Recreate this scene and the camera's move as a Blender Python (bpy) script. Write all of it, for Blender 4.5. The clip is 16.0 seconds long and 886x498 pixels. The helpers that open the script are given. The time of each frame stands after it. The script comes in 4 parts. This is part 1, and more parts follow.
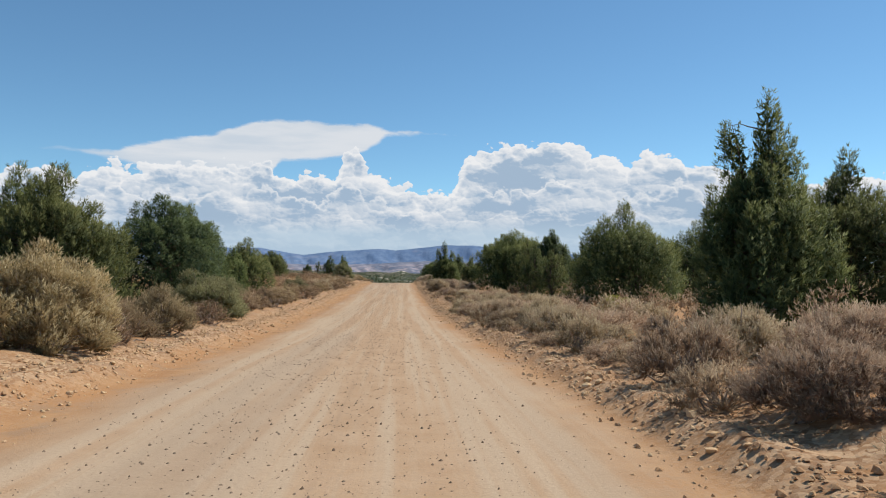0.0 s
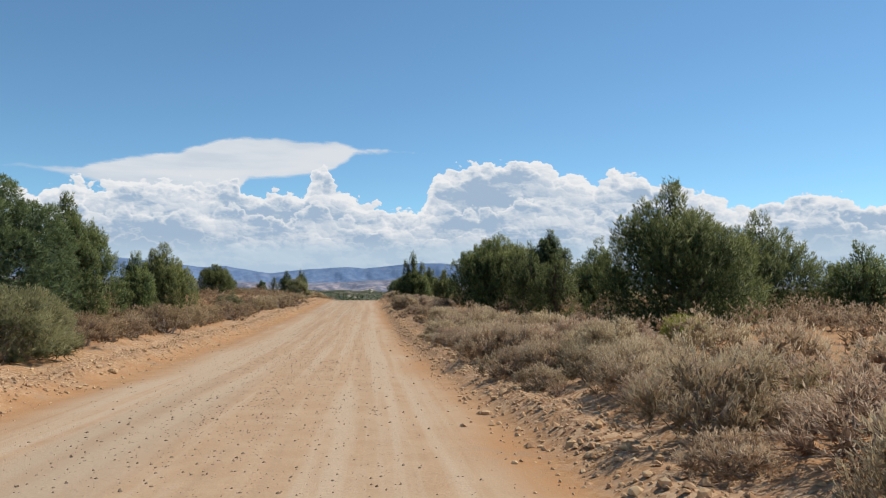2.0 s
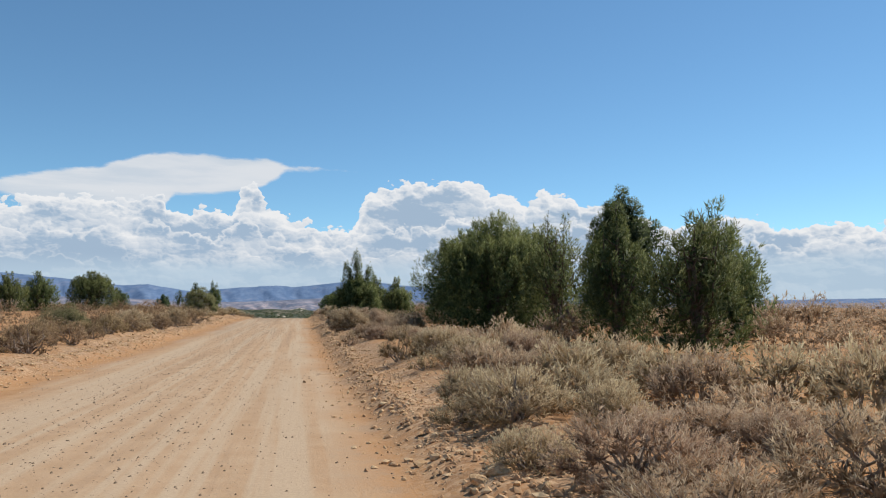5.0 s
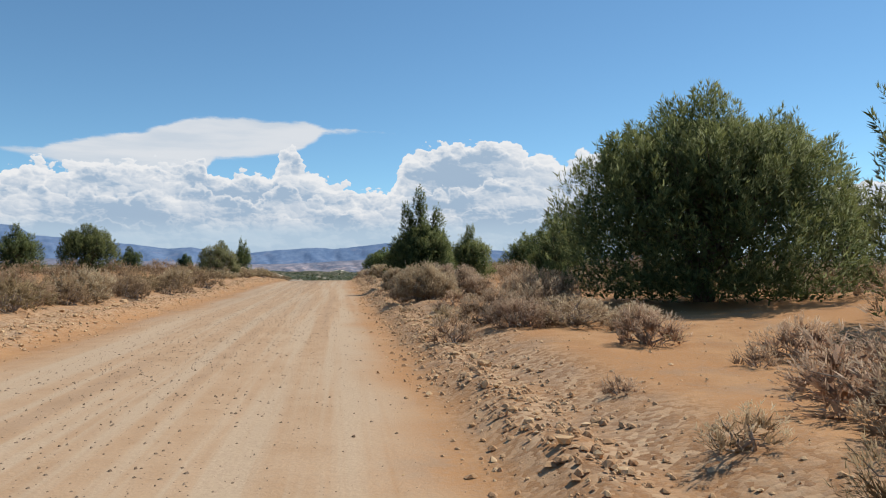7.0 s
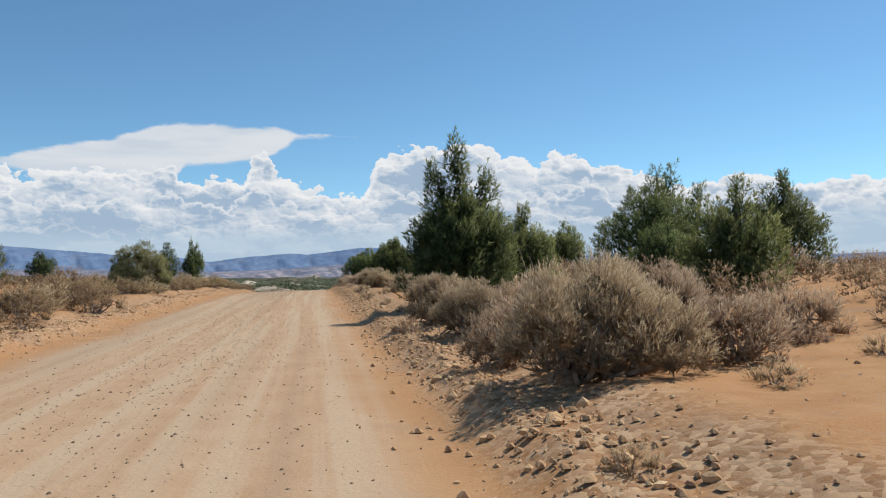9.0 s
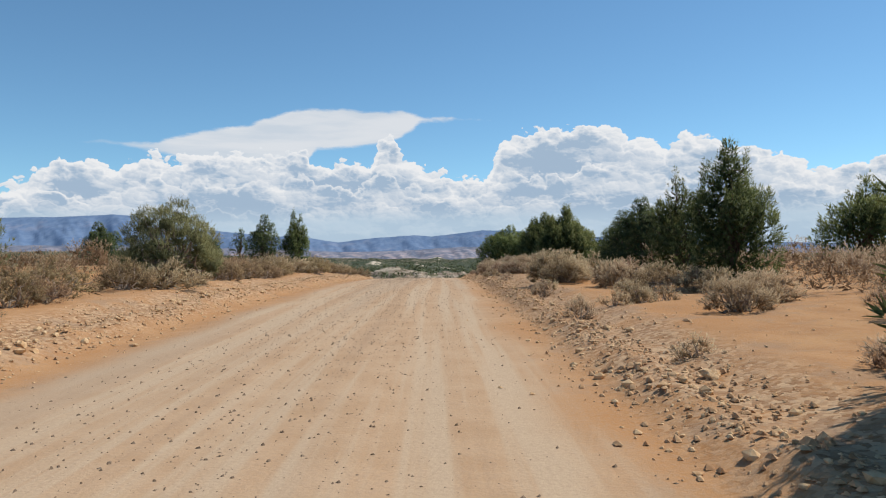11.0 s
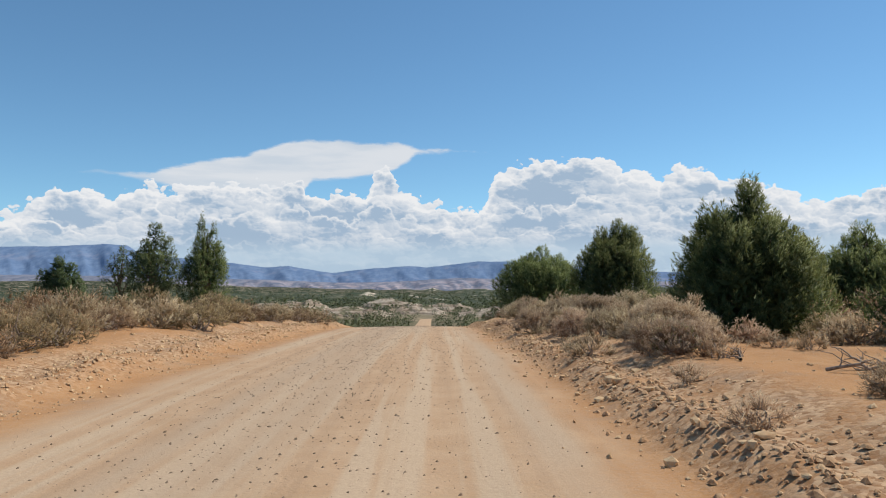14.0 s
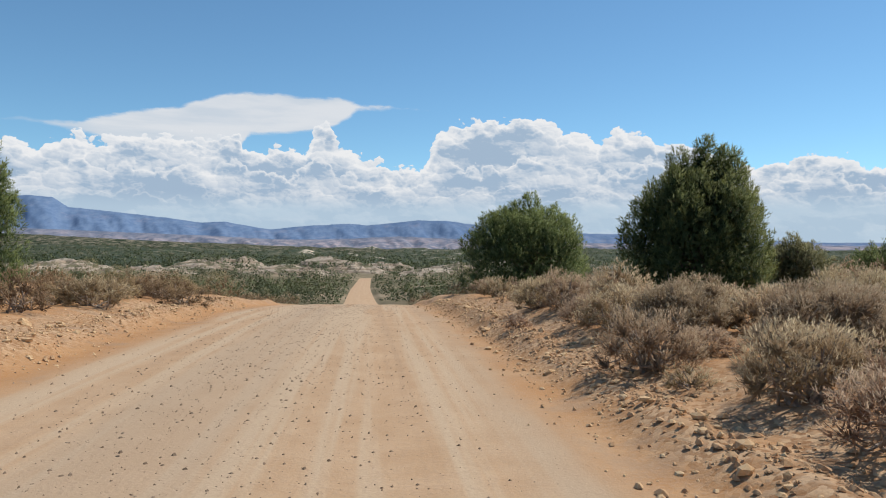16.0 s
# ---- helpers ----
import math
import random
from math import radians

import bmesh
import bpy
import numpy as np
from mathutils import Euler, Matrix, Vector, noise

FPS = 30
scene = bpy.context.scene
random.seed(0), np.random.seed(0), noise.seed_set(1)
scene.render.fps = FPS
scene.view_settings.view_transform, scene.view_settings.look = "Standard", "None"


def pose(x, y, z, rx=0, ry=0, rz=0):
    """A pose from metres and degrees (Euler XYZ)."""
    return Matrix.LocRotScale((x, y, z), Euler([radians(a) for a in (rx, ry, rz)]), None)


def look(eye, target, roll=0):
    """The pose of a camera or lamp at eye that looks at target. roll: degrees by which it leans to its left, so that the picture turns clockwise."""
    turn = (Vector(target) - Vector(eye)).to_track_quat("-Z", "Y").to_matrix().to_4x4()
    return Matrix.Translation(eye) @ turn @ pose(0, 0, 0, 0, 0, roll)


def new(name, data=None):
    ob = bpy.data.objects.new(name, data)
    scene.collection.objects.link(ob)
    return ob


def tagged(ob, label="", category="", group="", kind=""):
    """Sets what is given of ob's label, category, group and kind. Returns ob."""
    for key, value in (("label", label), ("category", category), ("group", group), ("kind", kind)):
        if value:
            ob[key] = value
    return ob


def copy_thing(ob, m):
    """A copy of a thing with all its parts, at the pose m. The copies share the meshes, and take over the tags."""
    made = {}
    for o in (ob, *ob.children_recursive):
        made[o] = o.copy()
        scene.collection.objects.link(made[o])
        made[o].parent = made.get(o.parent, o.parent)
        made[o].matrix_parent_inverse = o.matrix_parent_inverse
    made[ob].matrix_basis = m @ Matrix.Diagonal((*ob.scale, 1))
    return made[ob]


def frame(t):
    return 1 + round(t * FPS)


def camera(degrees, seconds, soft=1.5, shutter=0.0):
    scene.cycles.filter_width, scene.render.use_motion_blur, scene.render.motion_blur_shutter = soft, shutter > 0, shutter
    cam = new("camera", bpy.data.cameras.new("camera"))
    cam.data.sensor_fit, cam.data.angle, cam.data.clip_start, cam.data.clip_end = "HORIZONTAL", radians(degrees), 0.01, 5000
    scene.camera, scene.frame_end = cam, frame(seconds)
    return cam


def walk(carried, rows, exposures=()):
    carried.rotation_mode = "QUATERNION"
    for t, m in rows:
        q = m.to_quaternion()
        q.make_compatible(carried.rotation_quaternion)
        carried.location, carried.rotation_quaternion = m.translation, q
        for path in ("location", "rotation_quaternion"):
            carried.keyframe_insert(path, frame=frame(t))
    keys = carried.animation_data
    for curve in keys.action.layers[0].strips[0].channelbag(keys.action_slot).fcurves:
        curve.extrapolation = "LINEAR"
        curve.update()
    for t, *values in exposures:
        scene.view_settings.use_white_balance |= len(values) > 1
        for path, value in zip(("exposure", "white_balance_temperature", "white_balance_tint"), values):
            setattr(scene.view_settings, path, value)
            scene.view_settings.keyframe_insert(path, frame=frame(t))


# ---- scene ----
cam = camera(62.0, 16.0, soft=1.1)
# seconds, x, y, z, tilt, lean, turn: driven along a dirt road that runs towards +y
ROWS = [
    (0, 0.60, 7.00, 1.45, 92.18, 0.01, -3.23),
    (0.5, 0.68, 10.09, 1.41, 92.84, -0.04, -2.83),
    (1, 0.88, 12.91, 1.38, 93.44, 0.02, -3.82),
    (1.5, 1.12, 15.79, 1.30, 93.37, 0.13, -4.72),
    (2, 1.31, 18.55, 1.23, 93.57, 0.27, -5.63),
    (2.5, 1.49, 21.33, 1.24, 95.65, 0.25, -6.67),
    (3, 1.58, 24.23, 1.19, 95.87, 0.86, -7.43),
    (5.5, 1.52, 41.01, 0.93, 94.40, 0.13, -11.20),
    (6, 1.49, 44.70, 0.93, 93.23, 0.16, -9.44),
    (6.5, 1.44, 48.46, 0.94, 92.01, 0.62, -9.04),
    (7, 1.39, 52.34, 0.93, 92.02, 0.68, -7.93),
    (7.5, 1.37, 56.24, 0.97, 92.11, 1.13, -8.91),
    (8, 1.34, 60.20, 1.03, 92.27, 0.98, -10.03),
    (8.5, 1.30, 64.28, 1.09, 92.27, 1.41, -10.88),
    (9, 1.26, 68.43, 1.16, 92.25, 1.76, -9.87),
    (9.5, 1.15, 72.78, 1.23, 91.06, 2.08, -3.39),
    (12, 0.54, 92.50, 1.57, 91.13, 0.70, -0.21),
    (12.5, 0.52, 96.02, 1.66, 91.75, 0.31, -1.71),
    (13, 0.50, 99.57, 1.75, 93.74, 0.17, -0.88),
    (13.5, 0.52, 103.04, 1.80, 93.61, 0.33, 0.57),
    (14, 0.51, 106.38, 1.86, 93.52, 0.58, -0.80),
    (14.5, 0.52, 109.90, 1.95, 93.31, 1.12, -2.54),
    (15, 0.47, 113.27, 1.99, 91.84, 0.82, -5.94),
    (15.5, 0.38, 116.72, 2.02, 90.82, -0.59, -7.11),
    (16, 0.32, 120.00, 2.08, 90.31, -0.24, -5.48),
]
walk(cam, [(t, pose(x, y, z, rx, ry, rz)) for t, x, y, z, rx, ry, rz in ROWS])

# ---- light: high sun ahead and to the right, clear sky with a bank of cumulus low over the hills ----
SUN_AZ, SUN_EL = 64.0, 54.0
SKY_STRENGTH, SUN_STRENGTH = 0.122, 4.0


class Nodes:
    """Short hand for building a node tree."""

    def __init__(self, tree):
        self.tree, self.n, self.link = tree, tree.nodes, tree.links.new

    def add(self, kind):
        return self.n.new("ShaderNode" + kind)

    def plug(self, socket, value):
        if isinstance(value, bpy.types.NodeSocket):
            self.link(value, socket)
        else:
            socket.default_value = value

    def math(self, op, a, b=0.0, c=0.0, clamp=False):
        node = self.add("Math")
        node.operation, node.use_clamp = op, clamp
        for socket, value in zip(node.inputs, (a, b, c)):
            self.plug(socket, value)
        return node.outputs[0]

    def fit(self, value, a, b, c=0.0, d=1.0, smooth=True):
        node = self.add("MapRange")
        node.interpolation_type = "SMOOTHSTEP" if smooth else "LINEAR"
        for socket, v in zip(node.inputs, (value, a, b, c, d)):
            self.plug(socket, v)
        return node.outputs[0]

    def mix(self, fac, a, b, blend="MIX"):
        node = self.add("Mix")
        node.data_type, node.blend_type = "RGBA", blend
        for socket, v in zip((node.inputs[0], node.inputs[6], node.inputs[7]), (fac, a, b)):
            self.plug(socket, (*v, 1.0) if isinstance(v, tuple) and len(v) == 3 else v)
        return node.outputs[2]

    def noise(self, vector, scale, detail=4.0, rough=0.55):
        node = self.add("TexNoise")
        self.plug(node.inputs["Vector"], vector)
        for key, v in (("Scale", scale), ("Detail", detail), ("Roughness", rough)):
            node.inputs[key].default_value = v
        return node.outputs[0]

    def scaled(self, vector, sx, sy, sz, shift=(0, 0, 0)):
        node = self.add("Mapping")
        self.plug(node.inputs[0], vector)
        node.inputs["Scale"].default_value, node.inputs["Location"].default_value = (sx, sy, sz), shift
        return node.outputs[0]

    def outline(self, az, pairs):
        """A height in degrees that follows the bearing, from (bearing, height) pairs."""
        node = self.add("ValToRGB")
        self.plug(node.inputs[0], self.fit(az, -36.0, 44.0, smooth=False))
        stops = node.color_ramp.elements
        while len(stops) < len(pairs):
            stops.new(0.5)
        for stop, (a, e) in zip(stops, pairs):
            stop.position, v = (a + 36.0) / 80.0, e / 14.0
            stop.color = (v, v, v, 1.0)
        return self.math("MULTIPLY", node.outputs[0], 14.0)


world = bpy.data.worlds.new("sky")
world.use_nodes = True
scene.world = world
W = Nodes(world.node_tree)
sky = W.add("TexSky")
sky.sky_type, sky.sun_disc = "NISHITA", False
sky.sun_elevation, sky.sun_rotation = radians(SUN_EL), radians(SUN_AZ)
sky.altitude, sky.air_density, sky.dust_density, sky.ozone_density = 2000.0, 1.0, 0.1, 1.6
clear = W.n["Background"]
W.link(W.mix(1.0, sky.outputs[0], (0.74, 1.0, 1.04), "MULTIPLY"), clear.inputs[0])
clear.inputs[1].default_value = SKY_STRENGTH
xyz = W.add("SeparateXYZ")
W.link(W.add("TexCoord").outputs["Generated"], xyz.inputs[0])
bearing = W.math("MULTIPLY", W.math("ARCTAN2", xyz.outputs[0], xyz.outputs[1]), 57.29578)
height = W.math("MULTIPLY", W.math("ARCSINE", xyz.outputs[2]), 57.29578)
spot = W.add("CombineXYZ")
W.link(bearing, spot.inputs[0]), W.link(height, spot.inputs[1])
CUMULUS_LEFT = [(-36, 5.6), (-30.3, 5.91), (-28.3, 6.66), (-27.2, 7.56), (-25.2, 7.87), (-23.9, 7.11), (-22.5, 7.85), (-21.1, 8.24), (-19.2, 7.91), (-17.6, 8.55),
                (-14.8, 8.4), (-10.0, 8.68), (-9.3, 7.58), (-7.0, 8.21), (-5.5, 7.7), (-4.9, 8.4), (-4.4, 9.6), (-3.3, 9.8), (-2.8, 8.6), (-1.3, 7.96), (-0.6, 7.08),
                (1.6, 6.89), (3.4, 6.51), (4.5, 7.33), (5.5, 7.66), (8.0, 6.0)]
CUMULUS_RIGHT = [(-36, 0), (2.5, 3), (3.6, 6.4), (4.3, 7.6), (4.7, 8.8), (5.2, 9.5), (6.3, 9.85), (8.4, 10.13), (10.8, 10.43), (13.4, 10.18), (14.5, 9.28), (16.7, 9.08), (18.2, 8.66),
                 (18.7, 9.55), (20.3, 9.2), (22.2, 8.21), (24.5, 7.66), (26.3, 7.01), (28.2, 6.2), (29.2, 6.3), (30.3, 6.9), (33.1, 7.0), (34.5, 6.48), (35.8, 5.73), (38.1, 5.18)]
SHEET_TOP = [(-36, 0), (-27, 8.6), (-24.3, 9.03), (-20.9, 9.06), (-19.6, 9.61), (-16.5, 10.21), (-14.0, 10.69), (-12.3, 11.34), (-10.9, 11.85), (-8.9, 11.95), (-5.0, 11.84),
             (-2.6, 11.77), (-1.1, 11.43), (1.6, 11.27), (4.6, 11.02), (5.0, 0)]
SHEET_BASE = [(-36, 9), (-27, 8.75), (-24.3, 8.8), (-20.8, 8.3), (-18.4, 7.8), (-14.8, 7.4), (-10.1, 7.6), (-9.3, 8.7), (-5.5, 9.0), (-4.4, 9.18), (-2.8, 9.62),
              (-1.1, 10.78), (-0.1, 10.95), (4.6, 11.0)]


def puffs(where, scale):
    """Round heads of cloud: how far each point bulges, and how it is turned to the sun."""
    cell = W.add("TexVoronoi")
    cell.voronoi_dimensions, cell.feature = "2D", "SMOOTH_F1"
    W.plug(cell.inputs["Vector"], where)
    cell.inputs["Scale"].default_value, cell.inputs["Smoothness"].default_value = scale, 0.35
    off = W.add("VectorMath")
    off.operation = "SUBTRACT"
    W.plug(off.inputs[0], where), W.plug(off.inputs[1], cell.outputs["Position"])
    lit = W.add("VectorMath")
    lit.operation = "DOT_PRODUCT"
    W.plug(lit.inputs[0], off.outputs[0])
    lit.inputs[1].default_value = (0.45 * scale, 0.9 * scale, 0.0)
    return W.math("DIVIDE", W.math("SUBTRACT", 0.45, cell.outputs["Distance"]), scale), lit.outputs["Value"]


warp = W.add("TexNoise")
W.plug(warp.inputs["Vector"], spot.outputs[0])
warp.inputs["Scale"].default_value, warp.inputs["Detail"].default_value = 0.9, 4.0
swirl = W.add("VectorMath")
swirl.operation = "MULTIPLY_ADD"
W.plug(swirl.inputs[0], warp.outputs["Color"])
swirl.inputs[1].default_value = (1.1, 0.9, 0.0)
flat = W.add("VectorMath")
flat.operation = "MULTIPLY"
W.plug(flat.inputs[0], spot.outputs[0])
flat.inputs[1].default_value = (0.85, 1.2, 0.0)
W.plug(swirl.inputs[2], flat.outputs[0])
big_bulge, big_lit = puffs(swirl.outputs[0], 0.42)
mid_bulge, mid_lit = puffs(swirl.outputs[0], 1.05)
small_bulge, small_lit = puffs(swirl.outputs[0], 2.9)
fine = W.noise(spot.outputs[0], 3.0, 5.0, 0.6)
banks = W.noise(W.scaled(spot.outputs[0], 0.16, 0.42, 1), 1.0, 5.0, 0.58)
ragged = W.math("ADD", W.math("ADD", W.math("MULTIPLY", big_bulge, 0.35), mid_bulge), W.math("ADD", W.math("MULTIPLY", small_bulge, 1.2), W.math("MULTIPLY", W.math("SUBTRACT", fine, 0.5), 0.3)))
top = W.math("MAXIMUM", W.outline(bearing, CUMULUS_LEFT), W.outline(bearing, CUMULUS_RIGHT))
lit = W.math("ADD", W.math("MULTIPLY", big_lit, 0.3), W.math("ADD", W.math("MULTIPLY", mid_lit, 0.3), W.math("MULTIPLY", small_lit, 0.14)))
heap, heap_colour = None, None
# rows of heads one before the other, each bright on top and blue-grey towards its base
for row, (share, sway, soft) in enumerate(((1.0, 0.0, 1.5), (0.6, 1.3, 0.9), (0.26, 1.0, 0.6))):
    drift = W.add("TexNoise")
    drift.noise_dimensions = "1D"
    W.plug(drift.inputs["W"], W.math("ADD", W.math("MULTIPLY", bearing, 0.21), 31.7 * row))
    drift.inputs["Scale"].default_value, drift.inputs["Detail"].default_value = 1.0, 2.0
    crest = W.math("ADD", W.math("MULTIPLY", W.math("SUBTRACT", top, 3.3), share), W.math("MULTIPLY", W.math("SUBTRACT", drift.outputs[0], 0.5), 2.6 * sway))
    below = W.math("SUBTRACT", W.math("ADD", W.math("SUBTRACT", W.math("ADD", crest, 3.3), height), ragged), 0.15)
    edge = W.fit(below, 0.0, 0.14 + 0.2 * row)
    shade = W.math("SUBTRACT", W.fit(below, 0.1, soft, 0.08 + 0.12 * row, 0.92), lit)
    shade = W.math("ADD", shade, W.math("MULTIPLY", W.fit(banks, 0.44, 0.58, -0.4, 0.25), W.fit(below, 0.2, 0.9)))
    shade = W.math("ADD", shade, W.math("MULTIPLY", W.math("SUBTRACT", fine, 0.5), 0.2), clamp=True)
    tone = W.mix(shade, (0.84, 0.85, 0.865), (0.36, 0.475, 0.615))
    heap, heap_colour = (edge, tone) if heap is None else (W.math("MAXIMUM", heap, edge), W.mix(edge, heap_colour, tone))
low = W.fit(height, 3.0, 4.6, 1.0, 0.0)
low = W.math("MULTIPLY", low, W.fit(banks, 0.3, 0.6, 0.95, 0.7))
heap_colour = W.mix(low, heap_colour, (0.47, 0.6, 0.72))
soft_edge = W.math("MULTIPLY", W.math("SUBTRACT", W.noise(W.scaled(spot.outputs[0], 0.5, 1.6, 1), 1.0, 5.0, 0.6), 0.5), 0.7)
sheet = W.math("MULTIPLY", W.fit(W.math("ADD", W.math("SUBTRACT", W.outline(bearing, SHEET_TOP), height), soft_edge), 0.0, 0.3),
               W.fit(W.math("ADD", W.math("SUBTRACT", height, W.outline(bearing, SHEET_BASE)), soft_edge), -0.1, 0.3))
sheet = W.math("MULTIPLY", sheet, W.fit(bearing, -26.0, -19.0, 0.25, 0.93))
sheet_colour = W.mix(W.fit(W.noise(W.scaled(spot.outputs[0], 0.12, 0.8, 1), 1.0, 4.0), 0.35, 0.7), (0.74, 0.76, 0.79), (0.6, 0.66, 0.73))
cloud = W.add("Background")
W.link(W.mix(heap, sheet_colour, heap_colour), cloud.inputs[0])
cover = W.math("MAXIMUM", heap, sheet)
cover = W.math("MULTIPLY", cover, W.fit(height, -1.0, 1.0))
both = W.add("MixShader")
W.link(cover, both.inputs[0]), W.link(clear.outputs[0], both.inputs[1]), W.link(cloud.outputs[0], both.inputs[2])
W.link(both.outputs[0], W.n["World Output"].inputs[0])

sun = new("sun", bpy.data.lights.new("sun", "SUN"))
sun.data.energy, sun.data.angle, sun.data.color = SUN_STRENGTH, radians(0.53), (1.0, 0.95, 0.87)
ca, sa, ce, se = math.cos(radians(SUN_AZ)), math.sin(radians(SUN_AZ)), math.cos(radians(SUN_EL)), math.sin(radians(SUN_EL))
sun.matrix_world = look((sa * ce * 50, ca * ce * 50, se * 50), (0, 0, 0))


# ---- materials ----
def material(name, rough=0.9, spec=0.25):
    m = bpy.data.materials.new(name)
    m.use_nodes = True
    k = Nodes(m.node_tree)
    k.bsdf = k.n["Principled BSDF"]
    k.bsdf.inputs["Roughness"].default_value = rough
    k.bsdf.inputs["Specular IOR Level"].default_value = spec
    k.place = k.add("TexCoord").outputs["Object"]
    return m, k


def bumped(k, heights, strength, distance):
    node = k.add("Bump")
    node.inputs["Strength"].default_value, node.inputs["Distance"].default_value = strength, distance
    k.link(heights, node.inputs["Height"])
    k.link(node.outputs[0], k.bsdf.inputs["Normal"])


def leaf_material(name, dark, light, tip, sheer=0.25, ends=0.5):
    """Fine foliage: tints vary from spray to spray and from plant to plant, inner leaves are darkest as painted shade,
    the young ends are paler, and some light comes through.
    """
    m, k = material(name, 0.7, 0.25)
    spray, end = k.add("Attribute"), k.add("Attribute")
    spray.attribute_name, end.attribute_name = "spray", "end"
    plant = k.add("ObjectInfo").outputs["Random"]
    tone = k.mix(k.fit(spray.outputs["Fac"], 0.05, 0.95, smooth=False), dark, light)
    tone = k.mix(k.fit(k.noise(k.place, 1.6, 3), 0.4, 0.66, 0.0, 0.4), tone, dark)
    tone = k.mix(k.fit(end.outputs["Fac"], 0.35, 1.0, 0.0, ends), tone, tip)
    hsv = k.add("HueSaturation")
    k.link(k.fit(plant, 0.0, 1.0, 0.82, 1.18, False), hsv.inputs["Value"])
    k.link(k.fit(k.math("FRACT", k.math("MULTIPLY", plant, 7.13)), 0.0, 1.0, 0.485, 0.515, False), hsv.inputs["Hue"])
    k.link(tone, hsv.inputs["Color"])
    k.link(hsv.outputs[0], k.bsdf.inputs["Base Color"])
    glow = k.add("BsdfTranslucent")
    k.link(hsv.outputs[0], glow.inputs[0])
    blend = k.add("MixShader")
    blend.inputs[0].default_value = sheer
    k.link(k.bsdf.outputs[0], blend.inputs[1]), k.link(glow.outputs[0], blend.inputs[2])
    k.link(blend.outputs[0], k.n["Material Output"].inputs[0])
    return m


def bark_material(name, dark, light):
    m, k = material(name, 0.92, 0.15)
    fibre = k.noise(k.scaled(k.place, 14, 14, 2.2), 1.0, 5, 0.65)
    k.link(k.mix(k.fit(fibre, 0.3, 0.7), dark, light), k.bsdf.inputs["Base Color"])
    bumped(k, fibre, 0.8, 0.02)
    return m


def stone_material(name, a, b, c):
    m, k = material(name, 0.88, 0.2)
    grain = k.noise(k.place, 9.0, 5, 0.65)
    island = k.add("NewGeometry").outputs["Random Per Island"]
    tone = k.mix(k.fit(grain, 0.3, 0.7), k.mix(island, a, b), c)
    k.link(tone, k.bsdf.inputs["Base Color"])
    bumped(k, grain, 0.6, 0.02)
    return m


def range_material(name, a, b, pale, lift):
    """Far hills: the blue-grey haze of dry air is put into the slope colours, with pale bands of bare rock."""
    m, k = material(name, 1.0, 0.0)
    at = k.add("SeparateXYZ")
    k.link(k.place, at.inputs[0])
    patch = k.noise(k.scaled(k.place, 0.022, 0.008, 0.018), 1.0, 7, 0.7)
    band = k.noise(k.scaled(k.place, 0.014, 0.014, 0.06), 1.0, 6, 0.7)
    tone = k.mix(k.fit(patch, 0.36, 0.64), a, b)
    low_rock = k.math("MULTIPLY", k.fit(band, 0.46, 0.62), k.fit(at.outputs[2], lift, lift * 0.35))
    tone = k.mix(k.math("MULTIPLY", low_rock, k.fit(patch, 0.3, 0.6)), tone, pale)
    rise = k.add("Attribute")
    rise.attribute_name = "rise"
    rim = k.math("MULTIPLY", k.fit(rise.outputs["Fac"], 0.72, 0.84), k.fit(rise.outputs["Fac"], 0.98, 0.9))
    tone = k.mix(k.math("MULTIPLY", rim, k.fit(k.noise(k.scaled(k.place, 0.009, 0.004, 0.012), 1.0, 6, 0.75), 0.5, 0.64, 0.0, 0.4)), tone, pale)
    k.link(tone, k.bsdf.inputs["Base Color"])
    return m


JUNIPER_LEAF = leaf_material("juniper_leaf", (0.07, 0.096, 0.032), (0.178, 0.21, 0.066), (0.33, 0.345, 0.125), 0.36, 0.6)
PINYON_LEAF = leaf_material("pinyon_leaf", (0.062, 0.09, 0.038), (0.148, 0.184, 0.067), (0.26, 0.285, 0.112), 0.36)
SCRUB_LEAF = leaf_material("scrub_leaf", (0.16, 0.155, 0.068), (0.31, 0.295, 0.135), (0.48, 0.45, 0.25), 0.4)
STRAW_LEAF = leaf_material("straw_leaf", (0.28, 0.19, 0.09), (0.48, 0.345, 0.165), (0.72, 0.6, 0.37), 0.4, 0.7)
SAGE_LEAF = leaf_material("sage_leaf", (0.31, 0.205, 0.12), (0.57, 0.428, 0.275), (0.8, 0.665, 0.46), 0.45, 0.65)
BROWN_LEAF = leaf_material("dry_leaf", (0.22, 0.145, 0.078), (0.44, 0.315, 0.175), (0.63, 0.49, 0.3), 0.42, 0.6)
YELLOW_LEAF = leaf_material("yellow_leaf", (0.26, 0.25, 0.05), (0.45, 0.45, 0.1), (0.6, 0.58, 0.17), 0.4)
WOODLAND_LEAF = leaf_material("woodland_leaf", (0.05, 0.066, 0.03), (0.11, 0.125, 0.055), (0.18, 0.18, 0.085), 0.25)
BARK = bark_material("juniper_bark", (0.07, 0.045, 0.03), (0.2, 0.15, 0.11))
TWIG = bark_material("grey_twig", (0.2, 0.15, 0.11), (0.4, 0.32, 0.25))
STONE = stone_material("roadside_stone", (0.6, 0.385, 0.2), (0.48, 0.265, 0.12), (0.68, 0.485, 0.28))
CLOD = stone_material("earth_clod", (0.47, 0.27, 0.13), (0.34, 0.175, 0.08), (0.55, 0.36, 0.2))
GRAVEL = stone_material("grey_gravel", (0.24, 0.165, 0.11), (0.12, 0.075, 0.045), (0.34, 0.25, 0.17))


